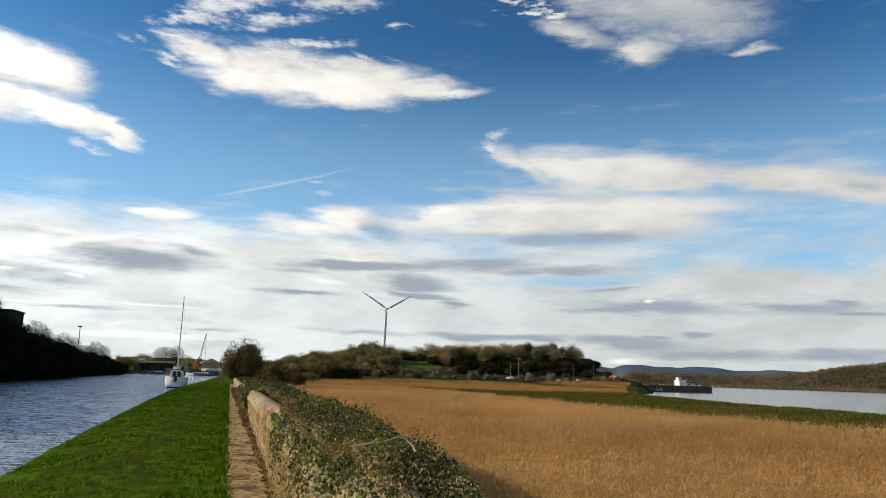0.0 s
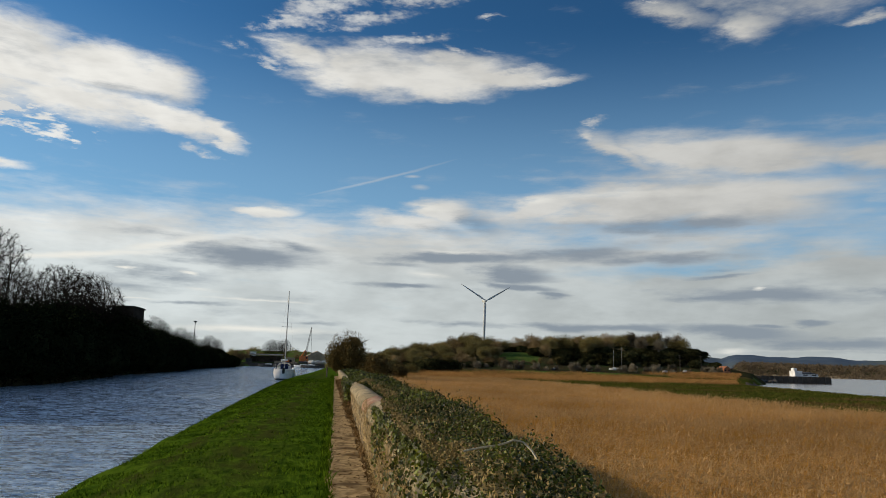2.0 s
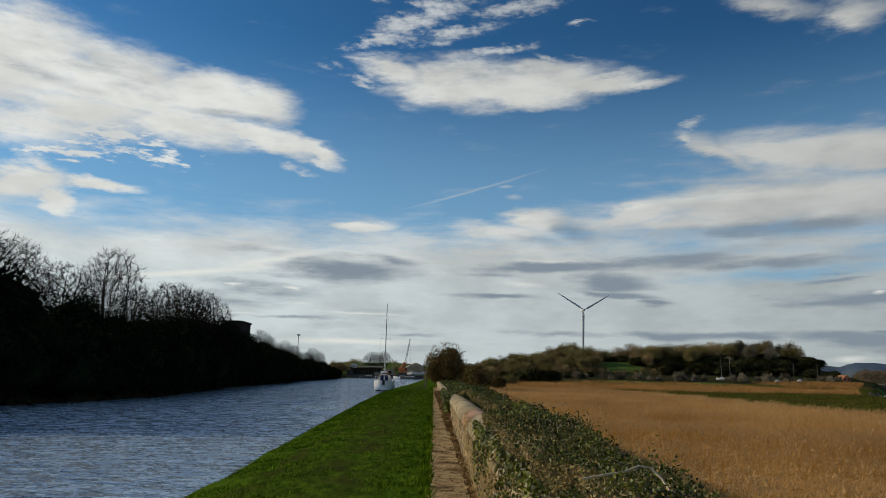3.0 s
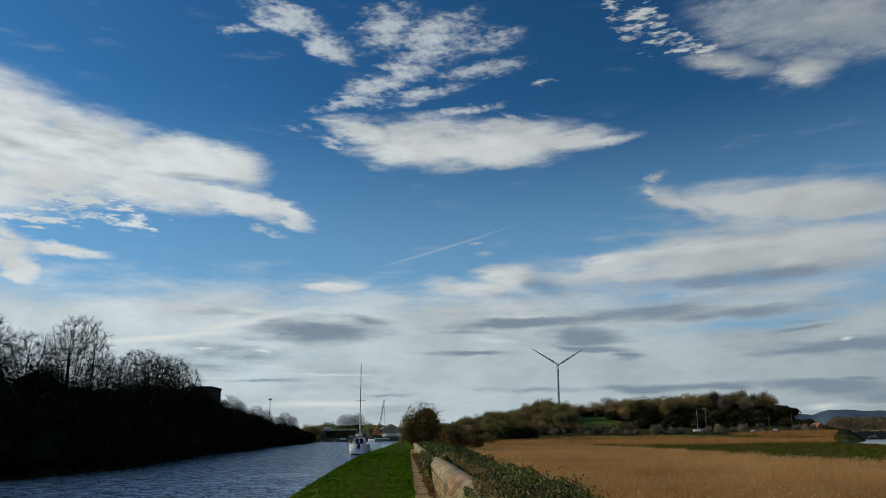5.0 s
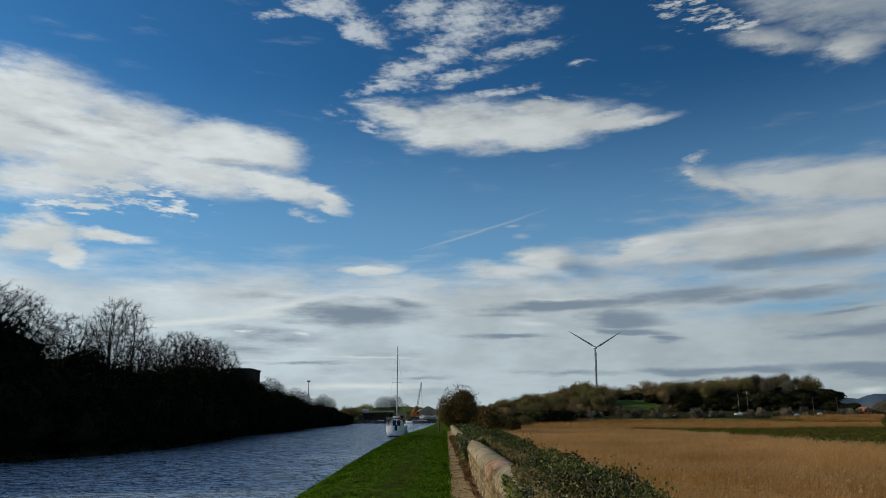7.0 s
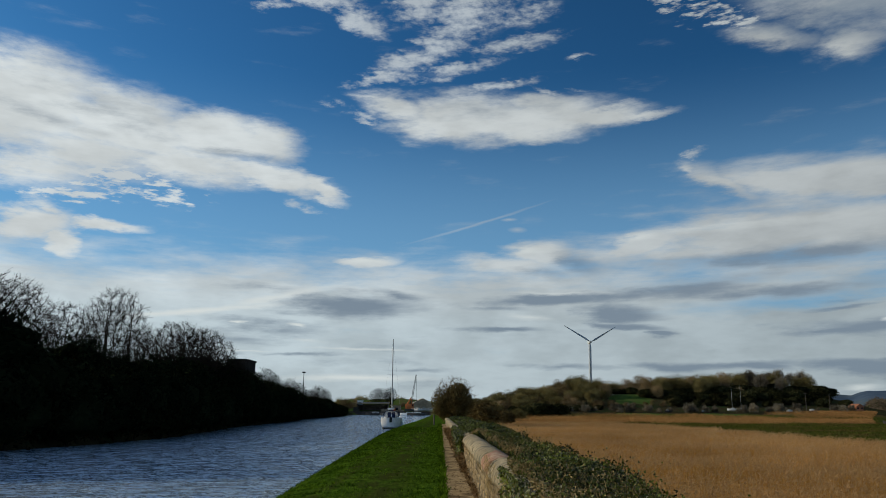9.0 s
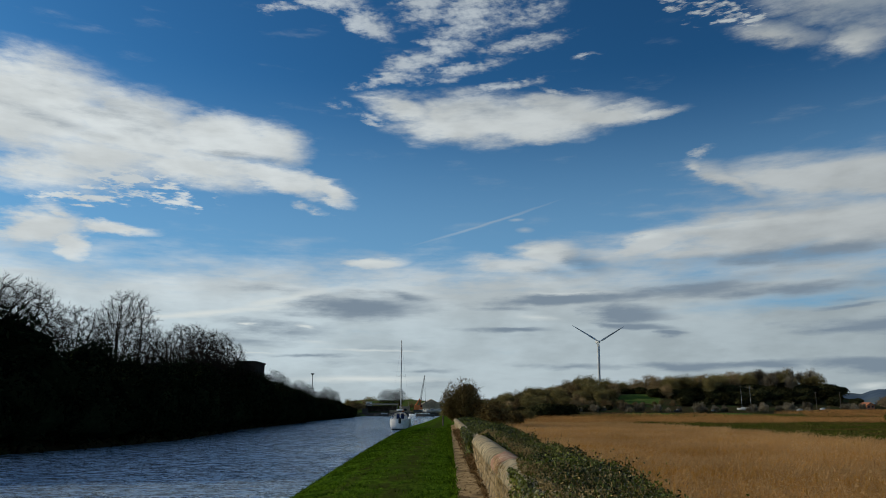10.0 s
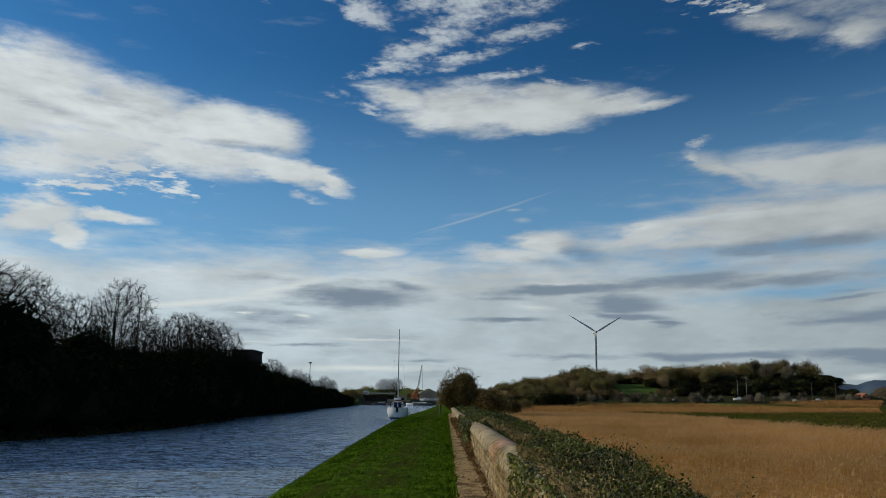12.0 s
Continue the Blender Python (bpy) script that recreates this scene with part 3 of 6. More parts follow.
def tubes(segs, sides):
    """Tapered tubes round the segments (N, 8): start, end, radius at each."""
    s = np.asarray(segs, dtype=np.float64)
    a, b, ra, rb = s[:, 0:3], s[:, 3:6], s[:, 6], s[:, 7]
    d = b - a
    d /= np.maximum(np.linalg.norm(d, axis=1, keepdims=True), 1e-6)
    ref = np.where(np.abs(d[:, 2:3]) > 0.9, np.array([[1.0, 0, 0]]), np.array([[0, 0, 1.0]]))
    u = np.cross(d, ref)
    u /= np.linalg.norm(u, axis=1, keepdims=True)
    w = np.cross(d, u)
    n = len(s)
    verts = np.zeros((n, 2 * sides, 3))
    for k in range(sides):
        g = 2 * math.pi * k / sides
        ring = u * math.cos(g) + w * math.sin(g)
        verts[:, k] = a + ring * ra[:, None]
        verts[:, sides + k] = b + ring * rb[:, None]
    base = (np.arange(n) * 2 * sides)[:, None]
    faces = np.concatenate([base + np.array([[k, (k + 1) % sides, sides + (k + 1) % sides, sides + k]]) for k in range(sides)])
    return verts.reshape(-1, 3), faces


def tube_mesh(name, segs, mat, sides=6):
    v, f = tubes(segs, sides)
    return mesh_np(name, v, f, mat, True)


def unit(rng, n):
    v = rng.normal(size=(n, 3))
    return v / np.linalg.norm(v, axis=1, keepdims=True)


def leaf_quads(centres, size, rng, lean=None, narrow=0.62):
    """A pointed leaf of four corners at each centre; lean pulls its face towards a direction."""
    n = len(centres)
    nrm = unit(rng, n)
    if lean is not None:
        nrm = nrm + lean
        nrm /= np.linalg.norm(nrm, axis=1, keepdims=True)
    u = np.cross(nrm, unit(rng, n))
    u /= np.maximum(np.linalg.norm(u, axis=1, keepdims=True), 1e-6)
    w = np.cross(nrm, u)
    s = (np.asarray(size) * rng.uniform(0.6, 1.3, n))[:, None]
    verts = np.stack([centres - u * s, centres - u * s * 0.1 + w * s * narrow, centres + u * s, centres - u * s * 0.1 - w * s * narrow], axis=1)
    return verts.reshape(-1, 3), np.arange(4 * n).reshape(-1, 4)


def joined(pieces):
    verts, faces, at = [], [], 0
    for v, f in pieces:
        verts.append(v)
        for g in (f if isinstance(f, list) else [f]):
            faces.append(np.asarray(g) + at)
        at += len(v)
    return np.concatenate(verts), faces


def lump(centre, radii, rng, sub=2, rough=0.2):
    """An uneven closed core for a bush or a crown."""
    bm = bmesh.new()
    bmesh.ops.create_icosphere(bm, subdivisions=sub, radius=1.0)
    off = Vector(rng.uniform(-50, 50, 3))
    v = np.array([co.co * (1 + rough * noise.noise(co.co * 1.8 + off) * 2) for co in bm.verts])
    f = np.array([[q.index for q in p.verts] for p in bm.faces])
    bm.free()
    return v * np.asarray(radii) + np.asarray(centre), f


def interp(x, *pairs):
    return np.interp(x, [p[0] for p in pairs], [p[1] for p in pairs])


def smooth01(x):
    x = np.clip(x, 0, 1)
    return x * x * (3 - 2 * x)


# ---- plan: the canal, the wall, the marsh, the river, the hills ----
WATER_Z, RIVER_Z, MARSH_Z = -0.9, -3.3, -2.0


def verge_edge(y):
    return interp(y, (-30, -4.3), (16, -4.48), (20, -4.62), (28, -4.87), (41, -5.18), (60, -5.55), (80, -5.82), (105, -5.85), (140, -5.2), (240, -4.3), (430, -4.3))


def far_bank(y):
    return interp(y, (-60, -27.0), (49, -27.0), (60, -24.8), (76, -24.4), (99, -27.4), (116, -30.0), (170, -32.3), (210, -37.0), (330, -40.6), (430, -46.0))


def river_edge(y):
    return interp(y, (-400, 90), (0, 95), (98, 102), (125, 106), (167, 117), (242, 141), (300, 172), (340, 198), (380, 223), (430, 252), (900, 520), (5000, 2700))


def wobble(x, y, scale, seed=0.0):
    return np.sin(x * scale + seed) * np.cos(y * scale * 1.3 + seed * 2.1) * 0.5 + np.sin((x + y) * scale * 0.6 + seed * 3.3) * 0.5


def hill_height(x, y):
    crest = interp(x, (-20, 0), (20, 0.5), (51, 6.0), (96, 9.6), (122, 9.2), (150, 11.0), (185, 12.5), (203, 9.0), (222, 1.0), (260, 0))
    across = smooth01((y - 338) / 75) * (1 - 0.8 * smooth01((y - 470) / 160))
    return crest * across


def height(x, y):
    r, az = np.hypot(x, y), np.degrees(np.arctan2(x, y))
    z = np.where(x > 1.6, MARSH_Z - 0.15 * smooth01((x - 30) / 70), -0.35)
    z = np.where((x > 1.0) & (x <= 3.0), -0.35 + (MARSH_Z + 0.35) * smooth01((x - 1.0) / 2.0), z)
    north = smooth01((y - 300) / 45)
    z = z + (1.0 - z) * north + wobble(x, y, 0.11) * 0.12 * smooth01((np.abs(x) - 8) / 20)
    z = z + hill_height(x, y)
    left = x < far_bank(y)
    z = np.where(left, -1.3 + 2.6 * smooth01((far_bank(y) - x) / 5.0), z)
    z = z + 8.0 * np.exp(-((x + 36) / 44) ** 4 - ((y - 505) / 40) ** 2)
    z = np.where((y < 424) & (x >= far_bank(y)) & (x <= -1.3), -2.6, z)
    river = smooth01((x - river_edge(y)) / (6 + 0.02 * r))
    shore = smooth01((r - interp(az, (20, 2000), (34, 2150), (47, 1850), (70, 1500))) / 60)
    bed = river * (1 - shore)
    z = z * (1 - bed) + (-6.5) * bed
    over = shore * river * (az > 10)
    wood = interp(az, (25, 28), (27.5, 31), (29, 38), (33, 34), (37, 28), (40.5, 38), (42.3, 52), (44, 68), (46.2, 81), (60, 85), (90, 30))
    rise = -2.6 + smooth01((r - 2150) / 500) * wood + wobble(x, y, 0.004, 1.0) * 4
    z = z * (1 - over) + rise * over
    ridge = interp(az, (-60, 30), (0, 35), (20, 95), (26, 98), (28, 96), (29.5, 72), (31, 68), (35, 72), (40, 58), (42, 42), (60, 30))
    z = z + smooth01((r - 3600) / 900) * ridge * (1 + 0.06 * np.sin(az * 1.3) + 0.03 * np.sin(az * 3.7 + 1))
    return z


# ---- ground ----


def build_ground():
    ang = np.radians(np.concatenate((np.arange(-180, -50, 3.0), np.arange(-50, 60, 0.5), np.arange(60, 180.1, 3.0))))
    rad = 1.5 * 1.032 ** np.arange(0, 258)
    rad = np.concatenate(([0.0, 0.7], rad[rad < 4900]))
    A, R = np.meshgrid(ang, rad, indexing="ij")
    X, Y = R * np.sin(A), R * np.cos(A)
    Z = height(X, Y)
    n, k = X.shape
    verts = np.stack((X, Y, Z), axis=-1).reshape(-1, 3)
    i, j = np.meshgrid(np.arange(n - 1), np.arange(k - 1), indexing="ij")
    a = (i * k + j).ravel()
    faces = np.stack((a, a + 1, a + k + 1, a + k), axis=1)
    me = mesh_np("ground", verts, faces, LAND, True)
    c = verts[faces].mean(axis=1)
    x, y, z = c[:, 0], c[:, 1], c[:, 2]
    r = np.hypot(x, y)
    slot = np.zeros(len(faces), dtype=np.int32)
    slot[(x > 1) & (y < 330) & (z > -3)] = 1
    slot[z < -2.45] = 2
    slot[(x < far_bank(y)) & (y < 424)] = 3
    slot[(y > 335) & (x > 0) & (r < 1500) & ~((np.abs(x - 97) < 9) & (y > 375) & (y < 425))] = 3
    slot[(r > 1700) & (z > -1.5)] = 3
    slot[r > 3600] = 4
    slot[(r > 1500) & (r < 2400) & (x > river_edge(y)) & (z > -3.6) & (z < 2.0)] = 5
    for m in (MARSH, MUD, SOIL, HAZE_HILL, SAND):
        me.materials.append(m)
    me.polygons.foreach_set("material_index", slot)
    tagged(new("ground", me), "winter fields, saltmarsh and wooded hills beside canal", "ground", kind="structure")


def sheet(name, xs, ys, zf, mat, smooth=True):
    X, Y = np.meshgrid(xs, ys, indexing="ij") if not callable(xs) else (None, None)
    n, k = X.shape
    v = np.stack((X, Y, zf(X, Y)), axis=-1).reshape(-1, 3)
    i, j = np.meshgrid(np.arange(n - 1), np.arange(k - 1), indexing="ij")
    a = (i * k + j).ravel()
    return mesh_np(name, v, np.stack((a, a + k, a + k + 1, a + 1), axis=1), mat, smooth)


def build_verge():
    """The mown canal bank: from the water's edge up to the path."""
    ys = np.concatenate((np.arange(-14, 60, 0.35), np.arange(60, 150, 1.2), np.arange(150, 425, 5.0)))
    s = np.concatenate(([0, 0.02, 0.05], np.linspace(0.09, 1, 34)))
    S, Y = np.meshgrid(s, ys, indexing="ij")
    edge = verge_edge(Y) + 0.10 * np.sin(Y * 1.7) * np.sin(Y * 0.53) + 0.05 * np.sin(Y * 4.1)
    right = 0.02 + 2.4 * smooth01((Y - 97) / 3)
    X = edge + S * (right - edge)
    d = X - edge
    Z = -1.15 + 0.42 * smooth01(d / 0.14) + 0.45 * smooth01(d / 1.1) + 0.28 * smooth01(d / 2.6) + 0.02 * wobble(X, Y, 2.3) * smooth01(d / 0.5)
    Z = Z + 0.015 * np.sin(X * 7.1 + Y * 2) * np.cos(Y * 5.3) * (S > 0.05)
    n, k = X.shape
    v = np.stack((X, Y, Z), axis=-1).reshape(-1, 3)
    i, j = np.meshgrid(np.arange(n - 1), np.arange(k - 1), indexing="ij")
    a = (i * k + j).ravel()
    me = mesh_np("grass_verge", v, np.stack((a, a + k, a + k + 1, a + 1), axis=1), GRASS, True)
    tagged(new("grass_verge", me), "mown green grass bank between canal and path", "grass bank", kind="structure")


def build_blades():
    """Short grass, thickest near the walker, with a longer fringe along the water and the path."""
    rng = np.random.default_rng(5)
    n = 60000
    y = 6 + 74 * rng.random(n) ** 1.9
    edge = verge_edge(y)
    x = edge + 0.08 + rng.random(n) * (0.0 - edge - 0.05)
    worn = np.exp(-((x + 1.5) / 0.85) ** 2) * 0.85 + np.exp(-((x + 2.7) / 0.4) ** 2) * 0.4
    worn = worn + 0.35 * np.clip(wobble(x * 1.3, y * 0.7, 2.6, 0.6) + 0.6 * wobble(x, y, 6.1, 1.2), -0.2, 1)
    keep = rng.random(n) > worn
    m = 9000
    fy = 6 + 90 * rng.random(m) ** 1.6
    fe = verge_edge(fy)
    fx = np.where(rng.random(m) < 0.6, fe + 0.05 + rng.random(m) * 0.3, -0.16 + rng.random(m) * 0.2)
    tall = np.concatenate((rng.uniform(0.02, 0.05, keep.sum()), rng.uniform(0.05, 0.11, m)))
    x, y = np.concatenate((x[keep], fx)), np.concatenate((y[keep], fy))
    d = x - verge_edge(y)
    z = -1.15 + 0.42 * smooth01(d / 0.14) + 0.45 * smooth01(d / 1.1) + 0.28 * smooth01(d / 2.6) - 0.01
    k = len(x)
    wide = (0.006 + 0.0006 * y)[:, None]
    a = rng.random(k) * 2 * math.pi
    side = np.stack((np.cos(a), np.sin(a), np.zeros(k)), axis=1) * wide
    tip = np.stack((rng.normal(0, 0.5, k), rng.normal(0, 0.5, k), np.ones(k)), axis=1) * (tall * (1 + y / 60))[:, None]
    p = np.stack((x, y, z), axis=1)
    v = np.stack((p - side, p + side, p + tip), axis=1).reshape(-1, 3)
    me = mesh_np("grass_blades", v, np.arange(3 * k).reshape(-1, 3), BLADE)
    tagged(new("grass_blades", me), "short green winter grass on the canal bank", "grass", kind="stuff")


def build_path():
    ys = np.concatenate((np.arange(-14, 45, 0.2), np.arange(45, 100.5, 0.8)))
    xs = np.linspace(0, 1, 14)
    S, Y = np.meshgrid(xs, ys, indexing="ij")
    left = -0.04 + 0.03 * np.sin(Y * 0.9) * np.sin(Y * 2.3)
    X = left + S * (0.66 - left)
    Z = 0.012 + 0.012 * wobble(X, Y, 5.0) + 0.008 * wobble(X, Y, 13.0, 2.0) - 0.02 * (S < 0.02)
    n, k = X.shape
    v = np.stack((X, Y, Z), axis=-1).reshape(-1, 3)
    i, j = np.meshgrid(np.arange(n - 1), np.arange(k - 1), indexing="ij")
    a = (i * k + j).ravel()
    me = mesh_np("path", v, np.stack((a, a + k, a + k + 1, a + 1), axis=1), DIRT, True)
    tagged(new("path", me), "narrow worn sandy earth path along wall foot", "path", kind="structure")


def build_waters():
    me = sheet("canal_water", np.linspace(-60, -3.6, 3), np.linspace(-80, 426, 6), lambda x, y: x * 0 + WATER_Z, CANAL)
    tagged(new("canal_water", me), "rippled canal water, its blue base colour holding reflected sky light", "water", kind="structure")
    me = sheet("river_water", np.linspace(60, 4200, 3), np.linspace(-1500, 4000, 3), lambda x, y: x * 0 + RIVER_Z, RIVER)
    tagged(new("river_water", me), "wide pale brown tidal river", "water", kind="structure")


# ---- the wall ----
WALL_X0, WALL_X1, WALL_TOP = 0.62, 1.06, 0.74
WALL_Y0, WALL_Y1 = -8.0, 97.0


def wall_top(y):
    return float(interp(y, (26, WALL_TOP), (40, WALL_TOP - 0.17)))


def stone_mesh(i, rng):
    """A rough squared stone, 1 x 1 x 1, its face towards -x, with knocked corners."""
    bm = bmesh.new()
    bmesh.ops.create_cube(bm, size=1.0)
    bmesh.ops.bevel(bm, geom=bm.edges[:], offset=0.16, segments=1, affect="EDGES")
    for v in bm.verts:
        v.co += Vector(rng.uniform(-0.07, 0.07, 3))
    return from_bm("stone", bm, STONE, True)


def build_wall():
    wall = tagged(new("wall_stone"), "old rubble stone wall with rounded coping, partly ivy-covered", "stone wall", kind="structure")
    rng = np.random.default_rng(11)
    ys = np.concatenate((np.arange(WALL_Y0, 40, 0.4), np.arange(40, WALL_Y1 + 0.1, 1.5)))
    ring = [(WALL_X0 + 0.03, -0.4), (WALL_X0 + 0.03, WALL_TOP), (WALL_X1 - 0.03, WALL_TOP), (WALL_X1 - 0.03, -2.0)]
    v = np.array([[(x + 0.012 * math.sin(y * 3.1 + k), y, z) for k, (x, z) in enumerate(ring)] for y in ys]).reshape(-1, 3)
    v[:, 2] -= np.where(v[:, 2] > 0, WALL_TOP - np.array([wall_top(y) for y in v[:, 1]]), 0)
    n = len(ys)
    a = (np.arange(n - 1) * 4)[:, None]
    f = np.concatenate([a + np.array([[k, k + 1, k + 5, k + 4]]) for k in range(3)])
    ends = np.array([[0, 1, 2, 3], [4 * n - 1, 4 * n - 2, 4 * n - 3, 4 * n - 4]])
    part("core", mesh_np("core", v, np.concatenate((f, ends)), MORTAR), wall)
    # coping: half-round stones
    shapes = []
    for i in range(5):
        bm = bmesh.new()
        half, arc = (WALL_X1 - WALL_X0) / 2 + 0.05, 9
        rows = []
        for q, y in enumerate(np.linspace(-0.5, 0.5, 7)):
            pinch = 0.975 if q in (0, 6) else 1.0
            row = [bm.verts.new((math.cos(g) * -half * pinch * (1 + 0.03 * rng.normal()), y, 0.05 + math.sin(g) * 0.205 * pinch * (1 + 0.04 * rng.normal())))
                   for g in np.linspace(0, math.pi, arc)]
            row = [bm.verts.new((-half * pinch, y, 0.0))] + row + [bm.verts.new((half * pinch, y, 0.0))]
            rows.append(row)
        for r0, r1 in zip(rows, rows[1:]):
            for k in range(len(r0)):
                bm.faces.new((r0[k], r0[(k + 1) % len(r0)], r1[(k + 1) % len(r0)], r1[k]))
        bm.faces.new(rows[0]), bm.faces.new(rows[-1])
        me = from_bm("coping_stone", bm, COPING, True)
        shapes.append(me)
    red = shapes[0].copy()
    red.materials.clear()
    red.materials.append(RUST_STONE)
    y = WALL_Y0
    while y < WALL_Y1 - 0.5:
        long = rng.uniform(1.1, 2.3)
        if 13.2 < y < 14.6:
            long = 1.9
        is_red = 13.2 < y < 14.6 and long == 1.9
        ob = part("coping_stone", red if is_red else shapes[rng.integers(5)], wall, "reddish weathered coping stone" if is_red else "")
        ob.matrix_basis = pose((WALL_X0 + WALL_X1) / 2, y + long / 2, wall_top(y + long / 2), rng.normal(0, 0.35), rng.normal(0, 1.5), rng.normal(0, 0.6)) @ Matrix.Diagonal((1, long - 0.015, rng.uniform(0.94, 1.06), 1))
        y += long
    # face stones: single ones where the wall passes close, the rest joined
    meshes = [stone_mesh(i, rng) for i in range(8)]
    z, single = -0.04, 0
    rest = []
    base = [(np.array([c.co for c in m.vertices]), [tuple(p.vertices) for p in m.polygons]) for m in meshes]
    while z < WALL_TOP - 0.03:
        tall = min(rng.uniform(0.085, 0.15), WALL_TOP - z)
        y = WALL_Y0 + rng.uniform(0, 0.2)
        while y < 66:
            long = rng.uniform(0.14, 0.40)
            q = rng.integers(8)
            if z + tall > wall_top(y) + 0.02:
                y += long
                continue
            at = pose(WALL_X0 + 0.05, y + long / 2, z + tall / 2, rng.normal(0, 1.5), rng.normal(0, 2), rng.normal(0, 2)) @ Matrix.Diagonal((rng.uniform(0.10, 0.15), long - 0.012, tall - 0.012, 1))
            if 6.0 < y < 16.5 and single < 300:
                part("stone", meshes[q], wall).matrix_basis = at
                single += 1
            else:
                rest.append((q, at))
            y += long
        z += tall
    verts, faces3, faces4, at0 = [], [], [], 0
    for q, at in rest:
        vs, fs = base[q]
        m = np.array(at)
        verts.append(vs @ m[:3, :3].T + m[:3, 3])
        for f in fs:
            (faces3 if len(f) == 3 else faces4).append([k + at0 for k in f])
        at0 += len(vs)
    ob = part("stonework", mesh_np("stonework", np.concatenate(verts), [np.array(faces3), np.array(faces4)], STONES, True), wall, "joined rubble stones further along the wall")
    ob["kind"] = "stuff"


def ivy_top(y):
    """How the ivy's crown lies along the wall: left limit, right limit, height."""
    left = interp(y, (-6, 0.60), (5, 0.60), (9, 0.62), (11.5, 0.68), (13.2, 1.0), (15, 1.1), (24.6, 1.1), (26.5, 0.66), (37, 0.66), (40, 1.0), (60, 1.0), (95, 1.0))
    right = interp(y, (-6, 1.15), (3, 1.2), (5.5, 1.7), (10, 2.05), (17, 2.0), (25, 2.4), (33, 3.2), (45, 3.4), (70, 3.6), (95, 4.0))
    top = interp(y, (-6, 1.12), (5, 1.13), (9, 1.13), (13, 1.09), (17, 1.05), (24, 1.08), (28, 1.06), (37, 0.98), (45, 0.92), (95, 0.9))
    return left, right, top


def build_ivy():
    rng = np.random.default_rng(21)
    pieces, dry = [], []
    n = 270000
    y = -3 + 92 * rng.random(n) ** 2.1
    l, r, t = ivy_top(y)
    s = rng.random(n)
    x = l + s * (r - l)
    lumps = 0.12 * wobble(x * 1.0, y, 2.1, 0.4) + 0.08 * wobble(x, y, 5.3, 1.9) + 0.05 * wobble(x, y, 1.0, 4.0)
    fall = np.clip((s - 0.55) / 0.45, 0, 1)
    z = t + lumps - 0.07 * np.clip(1 - s / 0.2, 0, 1) - fall ** 2 * 0.55 - rng.random(n) ** 2 * 0.2 + rng.normal(0, 0.02, n) + 0.05 * wobble(x, y, 13.0, 0.8)
    lean = np.stack((fall * 0.8 - 0.2, -0.15 + 0 * y, 0.9 - 0.3 * fall), axis=1)
    pieces.append(leaf_quads(np.stack((x, y, z), axis=1), 0.0075 + 0.00062 * np.abs(y), rng, lean * 0.7, 0.75))
    # sprigs standing out of the mass
    m = 1500
    sy = 5.5 + 45 * rng.random(m) ** 1.5
    l, r, t = ivy_top(sy)
    sx = l + rng.random(m) * 0.75 * (r - l)
    fall = np.clip(((sx - l) / (r - l) - 0.55) / 0.45, 0, 1)
    root = np.stack((sx, sy, t + 0.10 * wobble(sx, sy, 2.1, 0.4) - fall ** 2 * 0.55 - 0.03), axis=1)
    way = np.stack((rng.normal(0.15, 0.5, m), rng.normal(0, 0.5, m), rng.uniform(0.5, 1.2, m)), axis=1) * (rng.uniform(0.04, 0.12, m) + 0.12 * (rng.random(m) < 0.15))[:, None]
    at = np.repeat(root, 9, axis=0) + np.repeat(way, 9, axis=0) * np.tile(np.linspace(0.1, 1, 9), m)[:, None] + rng.normal(0, 0.015, (m * 9, 3))
    pieces.append(leaf_quads(at, 0.008 + 0.0006 * np.abs(at[:, 1]), rng, None, 0.7))
    thin = np.cross(way, unit(rng, m))
    thin *= (0.002 + 0.0002 * sy[:, None]) / np.linalg.norm(thin, axis=1, keepdims=True)
    dry.append((np.stack((root - thin, root + thin, root + way), axis=1).reshape(-1, 3), np.arange(3 * m).reshape(-1, 3)))
    # right flank down to the marsh
    n = 16000
    y = -4 + 70 * rng.random(n) ** 1.4
    l, r, t = ivy_top(y)
    z = t - 0.45 - rng.random(n) * 2.0
    x = r + 0.07 + 0.08 * (t - z) * rng.random(n)
    pieces.append(leaf_quads(np.stack((x, y, z), axis=1), 0.025 + 0.0014 * np.abs(y), rng, np.array([[0.9, 0, 0.3]]), 0.8))
    # trailing down the path side of the wall
    n = 7500
    y = 2.5 + 8.5 * rng.random(n)
    cover = np.clip(1.15 - 0.045 * y + 0.4 * wobble(y, y, 1.7), 0.25, 1)
    down = rng.random(n) ** 1.9 * cover * 0.85
    x = WALL_X0 - 0.03 - rng.random(n) * 0.07
    z = 1.05 - down
    q = (z > 0.03) & (rng.random(n) < np.clip(0.75 - 0.95 * down + 0.5 * wobble(y, z * 2, 2.9), 0.03, 1))
    p = np.stack((x, y, z), axis=1)[q]
    pieces.append(leaf_quads(p, 0.012 + 0.001 * p[:, 1], rng, np.array([[-1.0, -0.2, 0.3]]), 0.75))
    n = 6500
    y = 25.6 + 13.0 * rng.random(n)
    down = rng.random(n) ** 1.3
    x = 0.62 - 0.14 * rng.random(n) - 0.06 * np.sin(down * 3.0)
    z = 0.97 - down * interp(y, (25.6, 0.5), (29, 0.9), (36, 0.9), (38.6, 0.4)) + 0.05 * wobble(y, y, 3.0)
    pieces.append(leaf_quads(np.stack((x, y, z), axis=1), 0.045, rng, np.array([[-0.9, -0.2, 0.5]]), 0.75))
    # twiggy stems and pale dead leaves among the green
    m = 30000
    y = 2 + 24 * rng.random(m) ** 1.3
